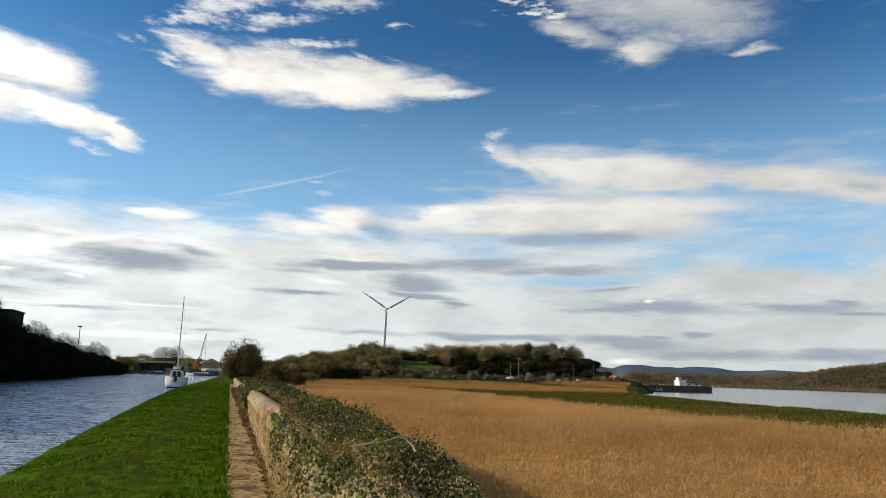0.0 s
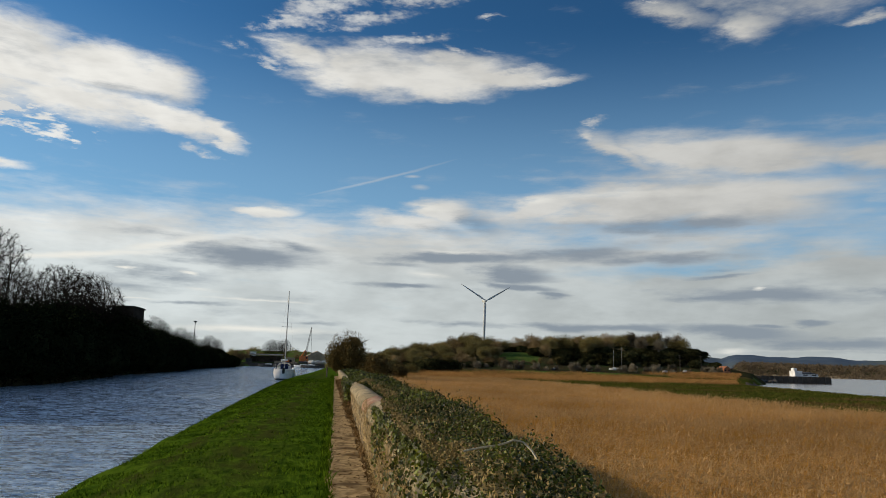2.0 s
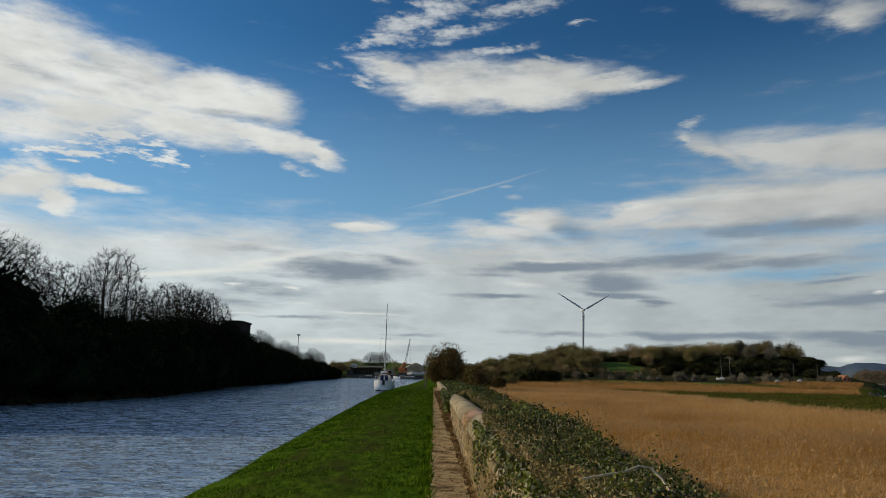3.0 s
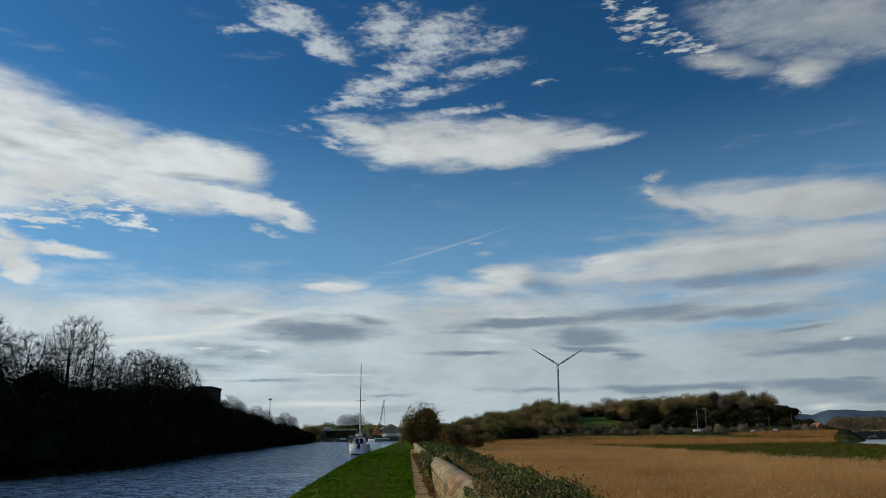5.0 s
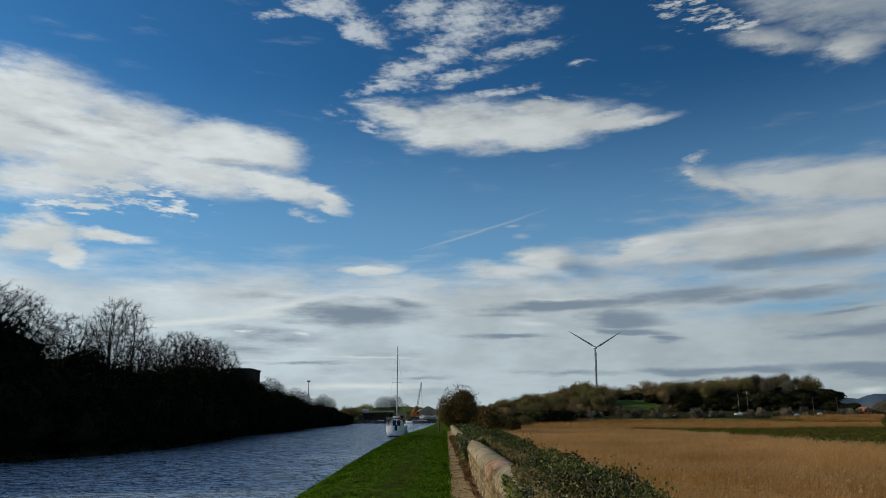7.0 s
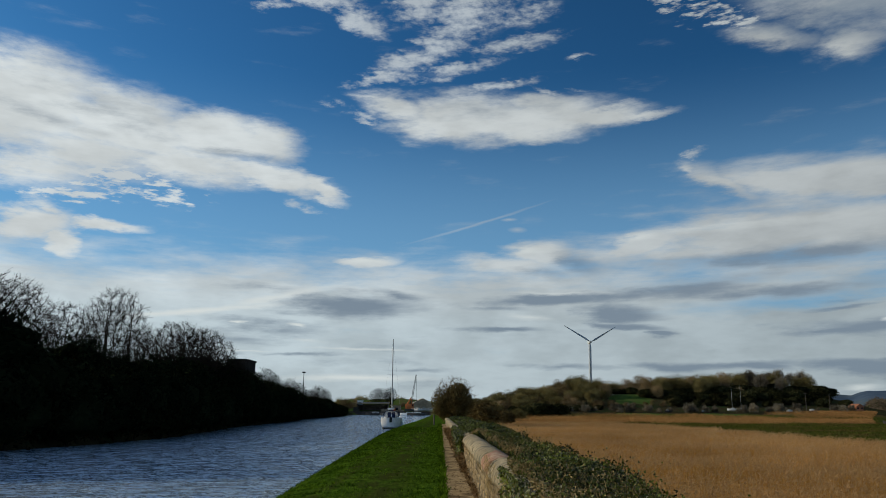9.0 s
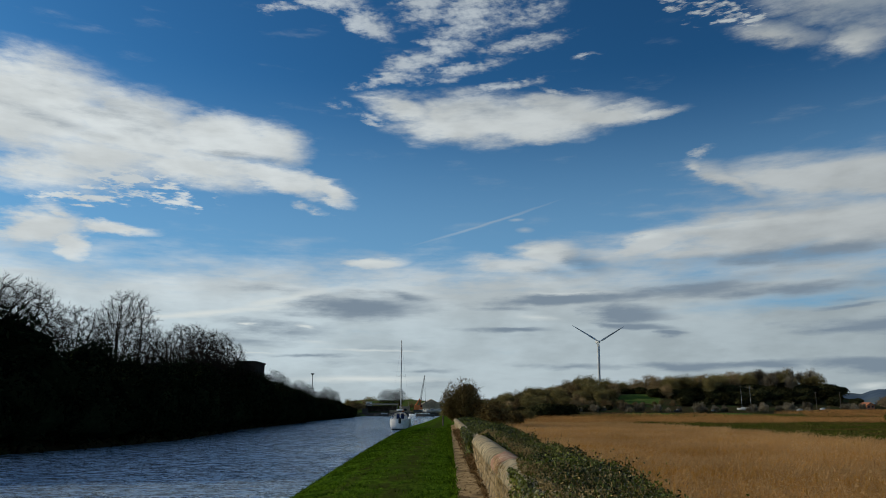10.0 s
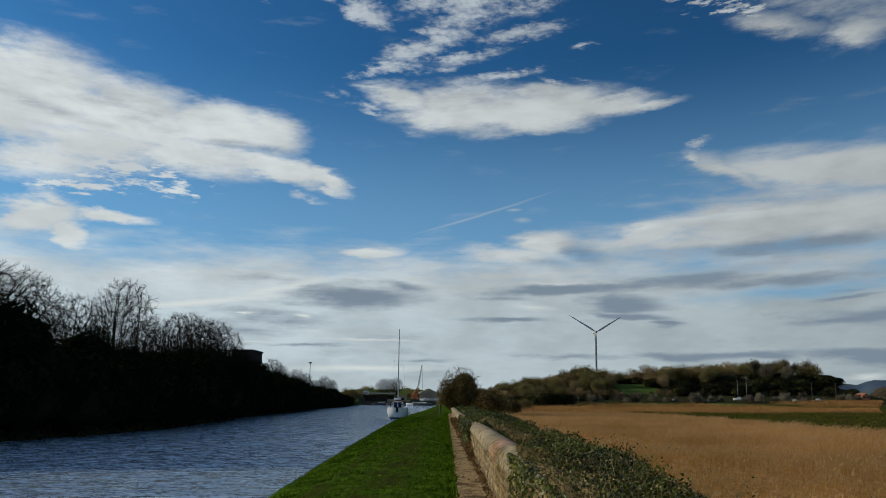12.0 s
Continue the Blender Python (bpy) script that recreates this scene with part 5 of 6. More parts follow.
def build_wall_end_bush():
    rng = np.random.default_rng(61)
    limbs, twigs, sprays = grow_tree(rng, (0, 0, 3.9), (2.9, 2.9, 2.7), 0.6, 5, 600, 0.3, 0.1)
    bush = tagged(new("hawthorn_bush"), "large brown twiggy hawthorn at the wall's end", "bush")
    bush.matrix_basis = pose(1.9, 106, -0.4)
    part("trunk", tube_mesh("trunk", limbs, BARK, 5), bush)
    part("brushwood", mesh_np("brushwood", *joined([tubes(twigs, 3)] + sprays), THORN), bush)
    part("crown", twig_mesh("crown", (3.3, 3.3, 3.7), rng, 26000, 0.24, THORN, 11), bush, "dense brown twigs with a few leaves")
    for k, (x, y, rx, rz, mat, label) in enumerate([(6.3, 112, 3.2, 1.9, THORN, "low brown bramble thicket beyond the wall"), (9.6, 122, 2.8, 1.3, THORN, "low brown bramble thicket beyond the wall")]):
        t = tagged(new("thicket"), label, "bush", "thickets beyond the wall")
        t.matrix_basis = pose(x, y, height(np.array(x), np.array(y)) * 0.5)
        part("trunk", trunk_mesh("trunk", rz, 0.08, rng), t)
        part("crown", bush_mesh("crown", (rx, rx, rz + 0.4), rng, 4000, 0.16, mat), t)


def build_hill_trees():
    rng = np.random.default_rng(71)
    kinds = []
    for k, (mat, rad, label) in enumerate([(TWIG_BROWN, (5.4, 5.2, 4.3), "leafless brown tree on wooded hill"), (TWIG_OLIVE, (5.6, 5.4, 4.4), "olive ivy-clad tree on wooded hill"),
                                           (TWIG_BROWN, (4.8, 4.8, 4.7), "tall leafless brown tree on wooded hill"), (TWIG_OLIVE, (5.0, 5.2, 4.0), "olive ivy-clad tree on wooded hill")]):
        kinds.append(planted("hill_tree", trunk_mesh("trunk", rad[2] * 1.3, 0.22, rng), twig_mesh("crown", rad, rng, 4200, 0.36, mat, 16), label, "tree", "trees on the hill"))
    kinds.append(planted("dark_bush", trunk_mesh("trunk", 2.0, 0.15, rng), bush_mesh("crown", (4.4, 4.2, 2.4), rng, 1800, 0.36, BUSH_DARK), "dark evergreen bush on hill slope", "bush", "bushes on the hill"))
    kinds.append(planted("grey_bush", trunk_mesh("trunk", 1.5, 0.1, rng), twig_mesh("crown", (2.2, 2.2, 1.8), rng, 900, 0.42, TWIG_GREY, 9), "grey leafless bush at the hill foot", "bush", "bushes at the hill foot"))
    kinds.append(planted("conifer", trunk_mesh("trunk", 4.0, 0.18, rng), conifer_mesh("crown", 6.0, 2.0, rng, BUSH_DARK), "dark pointed conifer on the hilltop", "tree", "trees on the hill"))
    kinds.append(planted("tall_tree", trunk_mesh("trunk", 7.0, 0.25, rng), twig_mesh("crown", (4.4, 4.4, 4.6), rng, 3600, 0.36, TWIG_GREY, 16), "tall grey leafless tree on hill end", "tree", "trees on the hill"))
    places = []

    def put(k, x, y, s):
        z = float(height(np.array(float(x)), np.array(float(y))))
        if k in (0, 1, 2, 3, 7) and 8 < x < 68 and y > 300:
            s *= interp(x / y, (0.05, 0.74), (0.09, 0.95), (0.16, 1.13))
        elif k in (0, 1, 2, 3, 7) and x > 0:
            s *= 1.13
        places.append((k, pose(x, y, z - 0.2, 0, 0, rng.uniform(0, 360)) @ Matrix.Diagonal((s, s, s * rng.uniform(0.92, 1.1), 1))))

    # crest and upper slope
    for row, y0 in enumerate((448, 428, 408, 392)):
        for x in np.arange(12, 203, 5.2):
            xx, yy = x + rng.uniform(-2, 2), y0 + rng.uniform(-6, 6)
            if xx > 197 or 90 < xx < 106 and y0 < 412:
                continue
            k = int(rng.integers(4))
            s = rng.uniform(0.8, 1.3)
            if xx > 162 and rng.random() < 0.75:
                k, s = 7, rng.uniform(0.85, 1.06)
            if 112 < xx < 150:
                s *= 1.08
            put(k, xx, yy, s)
    for x in np.arange(24, 198, 4.6):
        put(4, x + rng.uniform(-2, 2), 436 + rng.uniform(-6, 6), rng.uniform(0.8, 1.2))
        put(4, x + rng.uniform(-2, 2), 418 + rng.uniform(-5, 5), rng.uniform(0.7, 1.0))
        if not 88 < x < 106:
            put(int(rng.choice([4, 5])), x + rng.uniform(-2, 2), 400 + rng.uniform(-6, 6), rng.uniform(0.7, 1.0))
    for x in np.arange(113, 193, 4.2):
        put(4, x + rng.uniform(-1.5, 1.5), 378 + rng.uniform(-5, 5), rng.uniform(0.85, 1.3))
        put(4, x + rng.uniform(-1.5, 1.5), 366 + rng.uniform(-4, 4), rng.uniform(0.6, 0.95))
    for x in np.arange(104, 198, 4.0):
        put(4, x + rng.uniform(-1.5, 1.5), 390 + rng.uniform(-4, 4), rng.uniform(0.9, 1.3))
    for x in np.arange(10, 84, 4.2):
        put(int(rng.integers(4)), x + rng.uniform(-1.5, 1.5), 360 + rng.uniform(-6, 6), rng.uniform(0.55, 0.8))
        put(int(rng.integers(4)), x + rng.uniform(-1.5, 1.5), 376 + rng.uniform(-6, 6), rng.uniform(0.7, 0.95))
    for x in np.arange(20, 80, 7.0):
        put(4, x + rng.uniform(-2, 2), 352 + rng.uniform(-4, 4), rng.uniform(0.5, 0.8))
    for x in np.arange(44, 190, 5.5):
        put(5, x + rng.uniform(-2.5, 2.5), 344 + rng.uniform(-4, 6), rng.uniform(0.9, 1.7))
    for x in np.arange(80, 114, 4.5):
        put(int(rng.integers(4)), x, 366 + rng.uniform(-4, 4), rng.uniform(0.32, 0.45))
    for x, y, s in ((137, 404, 0.8), (112, 400, 0.7), (118, 402, 0.55)):
        put(6, x, y, s)
    for x in np.arange(190, 206, 4.5):
        put(4, x, 398 + rng.uniform(-5, 5), 1.15)
    # the dark mound at the edge of the reeds
    for x, y, s in ((36.0, 318, 1.15), (40.5, 319, 1.4), (45.5, 320, 1.4), (50.5, 321, 1.2)):
        put(4, x, y, s)
    # woods to the left of the hill and round the canal's end
    for x in np.arange(-2, 24, 5.0):
        put(int(rng.integers(4)), x + rng.uniform(-1, 1), 330 + rng.uniform(-20, 40), rng.uniform(0.7, 0.95))
    for x in np.arange(6, 24, 3.5):
        put(int(rng.integers(4)), x, 215 + rng.uniform(-15, 25), rng.uniform(0.42, 0.6))
    for x in np.arange(-72, -48, 4.2):
        put(int(rng.integers(4)), x, 415 + rng.uniform(-4, 20), rng.uniform(0.75, 1.05))
    for x in (-60, -56, -53, -50, -47):
        put(int(rng.integers(4)), x, 448 + rng.uniform(-4, 4), rng.uniform(0.7, 0.9))
    for x in (-43, -30, -27, -22, -18, -3, 1):
        put(int(rng.integers(4)), x, 462 + rng.uniform(-6, 6), rng.uniform(0.3, 0.5))
    for x in np.arange(-70, 30, 7.0):
        put(int(rng.integers(4)), x, 560 + rng.uniform(-10, 10), rng.uniform(0.9, 1.2))
    scatter_thing(kinds, places)


def build_far_woods():
    rng = np.random.default_rng(81)
    n = 13000
    az = np.radians(rng.uniform(20, 62, n))
    r = 2050 + 950 * rng.random(n) ** 1.2
    x, y = r * np.sin(az), r * np.cos(az)
    keep = (x > river_edge(y) + 30) & (r > interp(np.degrees(az), (20, 2000), (34, 2150), (47, 1850), (70, 1500)) + 90)
    x, y = x[keep], y[keep]
    z = height(x, y)
    n = len(x)
    k = 8
    s = rng.uniform(4.0, 8.0, n)
    p = np.repeat(np.stack((x, y, z + s * 0.5), axis=1), k, axis=0) + rng.normal(0, 0.5, (n * k, 3)) * np.repeat(s, k)[:, None]
    me = mesh_np("far_woods", *joined([leaf_quads(p, np.repeat(s, k) * 0.5, rng, np.array([[0, 0, 0.6]]), 0.4)]), FAR_WOOD)
    tagged(new("far_woods", me), "leafless brown woods on the far river shore", "woods", kind="stuff")


# ---- boats, crane, turbine, buildings ----


def loft(name, rows, mat, smooth=True, caps=True):
    """A skin through cross-sections of equal length."""
    bm = bmesh.new()
    rings = [[bm.verts.new(p) for p in row] for row in rows]
    for a, b in zip(rings, rings[1:]):
        for k in range(len(a) - 1):
            bm.faces.new((a[k], a[k + 1], b[k + 1], b[k]))
    if caps:
        bm.faces.new(rings[0]), bm.faces.new(rings[-1])
    return from_bm(name, bm, mat, smooth)


def hull_rows(long, beam, high, draft):
    rows = []
    for t in (0.0, 0.15, 0.4, 0.65, 0.85, 0.96, 1.0):
        w = beam / 2 * interp(t, (0, 0.80), (0.15, 0.92), (0.4, 1.0), (0.65, 0.92), (0.85, 0.58), (0.96, 0.2), (1, 0.02))
        h = high * (1 + 0.25 * t * t)
        d = draft * (1 - t ** 3)
        y = long * t + 0.12 * 0
        row = [(-w, y, h), (-w * 1.02, y, h * 0.55), (-w * 0.86, y, 0.05), (-w * 0.45, y, -d * 0.8), (0, y, -d),
               (w * 0.45, y, -d * 0.8), (w * 0.86, y, 0.05), (w * 1.02, y, h * 0.55), (w, y, h)]
        rows.append(row)
    return rows


def build_yacht():
    """A moored sailing yacht seen from its stern."""
    y = tagged(new("sailing_yacht"), "white sailing yacht with tall bare mast moored at bank", "sailing boat")
    y.matrix_basis = pose(-7.0, 110.5, WATER_Z, 0, 0, 2)
    long, beam = 9.2, 3.05
    hull = part("hull", loft("hull", hull_rows(long, beam, 1.5, 0.35), WHITE), y)
    for e in (-1, 1):
        band = [[(e * (abs(row[2][0]) * 1.0 + 0.012), row[2][1], 0.05), (e * (abs(row[2][0]) + 0.18 * (abs(row[1][0]) - abs(row[2][0])) + 0.012), row[2][1], 0.21)] for row in hull_rows(long, beam, 1.5, 0.35)]
        part("waterline_stripe", loft("waterline_stripe", band, STEEL, caps=False), y, "dark stripe along the waterline")
    bm = bmesh.new()
    block(bm, -beam * 0.345, beam * 0.345, -0.03, 0.0, 0.03, 0.2, 0.0)
    part("waterline_stripe", from_bm("waterline_stripe", bm, STEEL), y, "dark stripe across the stern")
    deck = [[(-beam * 0.40, 0.05, 1.10), (0, 0.05, 1.14), (beam * 0.40, 0.05, 1.10)], [(-beam * 0.48, 3.6, 1.15), (0, 3.6, 1.22), (beam * 0.48, 3.6, 1.15)],
            [(-beam * 0.42, 6.6, 1.24), (0, 6.6, 1.30), (beam * 0.42, 6.6, 1.24)], [(-0.05, long - 0.05, 1.42), (0, long - 0.05, 1.43), (0.05, long - 0.05, 1.42)]]
    part("deck", loft("deck", deck, WHITE, caps=False), y, at=pose(0, 0, 0.36))
    bm = bmesh.new()
    block(bm, -0.95, 0.95, 2.6, 6.4, 1.12, 1.62, 0.12)
    part("cabin", from_bm("cabin", bm, WHITE), y, at=pose(0, 0, 0.36))
    # canvas hood over the companionway, open towards the stern
    rows = [[(-1.05 * c, yy, 1.3), (-1.0 * c, yy, 1.75 * h), (-0.7 * c, yy, 2.08 * h), (0, yy, 2.18 * h), (0.7 * c, yy, 2.08 * h), (1.0 * c, yy, 1.75 * h), (1.05 * c, yy, 1.3)]
            for yy, c, h in ((2.3, 1.0, 1.0), (2.9, 0.98, 0.99), (3.5, 0.9, 0.85))]
    part("spray_hood", loft("spray_hood", rows, WHITE, caps=False), y, "pale canvas spray hood", at=pose(0, 0, 0.36))
    arch = [(-1.08, 2.27, 1.2), (-1.04, 2.27, 1.75), (-0.73, 2.27, 2.1), (0, 2.27, 2.2), (0.73, 2.27, 2.1), (1.04, 2.27, 1.75), (1.08, 2.27, 1.2)]
    part("hood_frame", tube_mesh("hood_frame", [(*a, *b, 0.055, 0.055) for a, b in zip(arch, arch[1:])], NAVY, 6), y, "dark blue hood edging", at=pose(0, 0, 0.36))
    for x in (-0.30, 0.32):
        bm = bmesh.new()
        block(bm, x - 0.24, x + 0.24, 2.54, 2.59, 1.15, 1.95, 0.02)
        part("companionway_door", from_bm("companionway_door", bm, NAVY), y, "dark blue companionway door", at=pose(0, 0, 0.36))
    part("stowed_cover", tube_mesh("stowed_cover", [(-0.55, 2.6, 2.75, 0.45, 2.6, 2.85, 0.16, 0.13)], WHITE, 8), y, "rolled white canvas cover")
    bm = bmesh.new()
    block(bm, -0.45, 0.45, -0.06, -0.02, 0.25, 0.75, 0.015)
    part("transom_panel", from_bm("transom_panel", bm, WHITE), y)
    segs = [(0, 4.4, 1.55, 0.05, 4.3, 13.1, 0.085, 0.065)]
    part("mast",  tube_mesh("mast", segs, ALLOY, 8), y, "tall bare grey mast")
    part("boom", tube_mesh("boom", [(0, 4.3, 2.6, 0, 0.7, 2.75, 0.06, 0.05)], ALLOY, 8), y, at=pose(0, 0, 0.36))
    part("furled_sail", tube_mesh("furled_sail", [(0, 4.2, 2.75, 0, 0.9, 2.88, 0.14, 0.10)], WHITE, 8), y, "white furled sail cover", at=pose(0, 0, 0.36))
    part("spreader", tube_mesh("spreader", [(-0.75, 4.3, 7.4, 0.75, 4.3, 7.4, 0.025, 0.025)], ALLOY, 6), y, at=pose(0, 0, 0.36))
    for a, b in (((0, 0.1, 1.15), (0.04, 4.28, 13.05)), ((0, 9.0, 1.45), (0.04, 4.3, 12.9)), ((-1.4, 4.3, 1.2), (-0.75, 4.3, 7.4)), ((1.4, 4.3, 1.2), (0.75, 4.3, 7.4)),
                 ((-0.75, 4.3, 7.4), (0.04, 4.3, 12.7)), ((0.75, 4.3, 7.4), (0.04, 4.3, 12.7))):
        part("stay", tube_mesh("stay", [(*a, *b, 0.006, 0.006)], ALLOY, 4), y)
    rail = [(-1.15, 0.05, 1.1, -1.15, 0.05, 1.75, 0.02, 0.02), (1.15, 0.05, 1.1, 1.15, 0.05, 1.75, 0.02, 0.02), (-1.15, 0.05, 1.75, -0.4, 0.0, 1.75, 0.02, 0.02),
            (0.4, 0.0, 1.75, 1.15, 0.05, 1.75, 0.02, 0.02), (-1.15, 0.05, 1.75, -1.3, 1.8, 1.75, 0.02, 0.02), (1.15, 0.05, 1.75, 1.3, 1.8, 1.75, 0.02, 0.02)]
    part("stern_rail", tube_mesh("stern_rail", rail, ALLOY, 6), y, at=pose(0, 0, 0.36))
    part("fender", tube_mesh("fender", [(1.55, 3.2, 0.15, 1.55, 3.2, 0.85, 0.13, 0.13)], WHITE, 8), y)
    bm = bmesh.new()
    block(bm, -0.18, 0.18, -0.28, -0.05, 0.55, 1.35, 0.05)
    part("outboard_motor", from_bm("outboard_motor", bm, STEEL), y, "dark outboard motor", at=pose(0, 0, 0.36))


def small_boat(kind, x, y, z, turn, long, beam, mast, hull_mat, label, group, size=1.0):
    b = tagged(new(kind), label, "boat", group)
    b.matrix_basis = pose(x, y, z, 0, 0, turn) @ Matrix.Scale(size, 4)
    part("hull", loft("hull", hull_rows(long, beam, 1.1, 0.3), hull_mat), b)
    bm = bmesh.new()
    block(bm, -beam * 0.3, beam * 0.3, long * 0.25, long * 0.62, 0.9, 1.75, 0.12)
    part("cabin", from_bm("cabin", bm, WHITE), b)
    bm = bmesh.new()
    block(bm, -beam * 0.305, beam * 0.305, long * 0.3, long * 0.57, 1.25, 1.5, 0.02)
    part("window", from_bm("window", bm, GLASS), b)
    if mast:
        part("mast", tube_mesh("mast", [(0, long * 0.5, 1.6, 0, long * 0.5, mast, 0.11, 0.08)], ALLOY, 6), b)
    return b


def build_turbine():
    t = tagged(new("wind_turbine"), "pale grey three-bladed wind turbine behind wooded hill", "wind turbine")
    bx, by, hub = 246.2, 1230.0, 112.0
    t.matrix_basis = pose(bx, by, 0, 0, 0, 11)
    part("tower", tube_mesh("tower", [(0, 0, 0, 0, 0, hub * 0.5, 2.4, 2.0), (0, 0, hub * 0.5, 0, 0, hub - 1.5, 2.0, 1.5)], PALE, 20), t)
    bm = bmesh.new()
    block(bm, -1.9, 1.9, -3.2, 6.5, hub - 1.9, hub + 2.0, 0.7)
    part("nacelle", from_bm("nacelle", bm, PALE), t)
    bm = bmesh.new()
    bmesh.ops.create_uvsphere(bm, u_segments=16, v_segments=10, radius=2.2)
    bmesh.ops.scale(bm, vec=(1, 1.2, 1), verts=bm.verts)
    bmesh.ops.translate(bm, vec=(0, -4.6, hub), verts=bm.verts)
    part("hub", from_bm("hub", bm, PALE, True), t)
    rows = []
    for r, chord, thick in ((1.5, 1.6, 1.5), (5, 2.1, 1.4), (9, 3.6, 0.9), (16, 3.0, 0.6), (28, 2.4, 0.45), (42, 1.6, 0.26), (52, 0.6, 0.12)):
        twist = radians(16 - 0.3 * r)
        ring = []
        for k in range(9):
            g = 2 * math.pi * k / 8
            px, py = math.cos(g) * chord / 2 + chord * 0.15, math.sin(g) * thick / 2
            ring.append((px * math.cos(twist) - py * math.sin(twist), px * math.sin(twist) + py * math.cos(twist), r))
        rows.append(ring)
    me = loft("blade", rows, PALE)
    for k in (60, 180, 300):
        part("blade", me, t, at=pose(0, -4.6, hub, 0, k, 0))


def build_crane():
    c = tagged(new("mobile_crane"), "orange dockside crane with raised lattice jib", "crane")
    c.matrix_basis = pose(-16.4, 421, 0.9)
    bm = bmesh.new()
    block(bm, -2.4, 2.4, -3.6, 3.6, 0.3, 1.5, 0.15)
    part("undercarriage", from_bm("undercarriage", bm, STEEL), c)
    bm = bmesh.new()
    block(bm, -2.2, 1.0, -2.0, 2.0, 1.5, 4.2, 0.2)
    part("machinery_house", from_bm("machinery_house", bm, ORANGE), c)
    bm = bmesh.new()
    block(bm, 1.1, 2.4, -1.6, 0.4, 1.6, 4.4, 0.15)
    cab = part("cab", from_bm("cab", bm, ORANGE), c)
    bm = bmesh.new()
    block(bm, 1.3, 2.2, -1.66, -1.5, 2.9, 4.0, 0.02)
    part("window", from_bm("window", bm, GLASS), cab)
    foot, tip = Vector((0.6, 0, 2.6)), Vector((3.6, 0, 20.2))
    segs = []
    side, back = Vector((0.45, 0, -0.1)), Vector((0, 0.45, 0))
    corners = [side + back, side - back, -side - back, -side + back]
    steps = 14
    for k in range(steps):
        a, b = foot.lerp(tip, k / steps), foot.lerp(tip, (k + 1) / steps)
        ka, kb = 1 - 0.6 * k / steps, 1 - 0.6 * (k + 1) / steps
        for i in range(4):
            segs.append((*(a + corners[i] * ka), *(b + corners[i] * kb), 0.08, 0.08))
            segs.append((*(a + corners[i] * ka), *(b + corners[(i + 1) % 4] * kb), 0.045, 0.045))
    part("jib", tube_mesh("jib", segs, STEEL, 4), c, "dark lattice jib")
    part("lower_jib", tube_mesh("lower_jib", [(-1.2, 0, 4.0, 0.9, 0, 7.6, 0.5, 0.35), (0.6, 0, 2.6, 1.5, 0, 7.0, 0.5, 0.4)], ORANGE, 6), c, "orange painted lower jib")
    part("hoist_rope", tube_mesh("hoist_rope", [(*tip, 4.0, 0, 6.5, 0.06, 0.06)], STEEL, 4), c)
    bm = bmesh.new()
    block(bm, 3.75, 4.25, -0.25, 0.25, 5.6, 6.6, 0.1)
    part("hook_block", from_bm("hook_block", bm, STEEL), c)


def gabled(kind, x, y, z, wide, deep, eaves, ridge, wall_mat, roof_mat, label, turn=0, windows=3):
    h = tagged(new(kind), label, "building")
    h.matrix_basis = pose(x, y, z, 0, 0, turn)
    bm = bmesh.new()
    block(bm, -wide / 2, wide / 2, -deep / 2, deep / 2, -0.5, eaves)
    part("wall", from_bm("wall", bm, wall_mat), h)
    if ridge > eaves:
        rows = [[(-wide / 2 - 0.3, s * (deep / 2 + 0.3), eaves - 0.1), (0, s * (deep / 2 + 0.3), ridge), (wide / 2 + 0.3, s * (deep / 2 + 0.3), eaves - 0.1)] for s in (-1, 1)]
        part("roof", loft("roof", rows, roof_mat, False), h)
    else:
        bm = bmesh.new()
        block(bm, -wide / 2 - 0.2, wide / 2 + 0.2, -deep / 2 - 0.2, deep / 2 + 0.2, eaves + 0.003, eaves + 0.35, 0.05)
        part("roof", from_bm("roof", bm, roof_mat), h)
    for k in range(windows):
        w = wide / windows
        bm = bmesh.new()
        block(bm, -wide / 2 + w * (k + 0.25), -wide / 2 + w * (k + 0.75), -deep / 2 - 0.04, -deep / 2 + 0.1, eaves * 0.35, eaves * 0.75)
        part("window", from_bm("window", bm, GLASS), h)
    return h


def open_shed(x, y, z, wide, deep, high):
    """A dark lean-to with open bays between posts."""
    h = tagged(new("open_shed"), "long low dark open-fronted shed by water", "building")
    h.matrix_basis = pose(x, y, z)
    part("back_wall", box_mesh("back_wall", (wide, 0.3, high - 0.6), TIMBER), h, at=pose(0, deep / 2, 0))
    for e in (-1, 1):
        part("side_wall", box_mesh("side_wall", (0.25, deep - 0.4, high - 0.5), TIMBER), h, at=pose(e * (wide / 2 - 0.14), 0, 0))
    rows = [[(-wide / 2 - 0.5, e * (deep / 2 + 0.5), t + u) for t, u in ((high - 0.25, lift), (high, lift))] + [(wide / 2 + 0.5, e * (deep / 2 + 0.5), t + u) for t, u in ((high, lift), (high - 0.25, lift))]
            + [(-wide / 2 - 0.5, e * (deep / 2 + 0.5), high - 0.25 + lift)] for e, lift in ((-1, 0.0), (1, 0.55))]
    part("roof", loft("roof", rows, SLATE, False), h, "dark sheet roof")
    post = box_mesh("post", (0.28, 0.28, high - 0.3), TIMBER, 0.02)
    for k in range(6):
        part("post", post, h, at=pose(-wide / 2 + 0.3 + k * (wide - 0.6) / 5, -deep / 2 + 0.2, 0))
    part("fascia", box_mesh("fascia", (wide + 1.0, 0.12, 0.45), ROOF, 0.02), h, "pale weathered fascia board", at=pose(0, -deep / 2 - 0.58, high - 0.42))


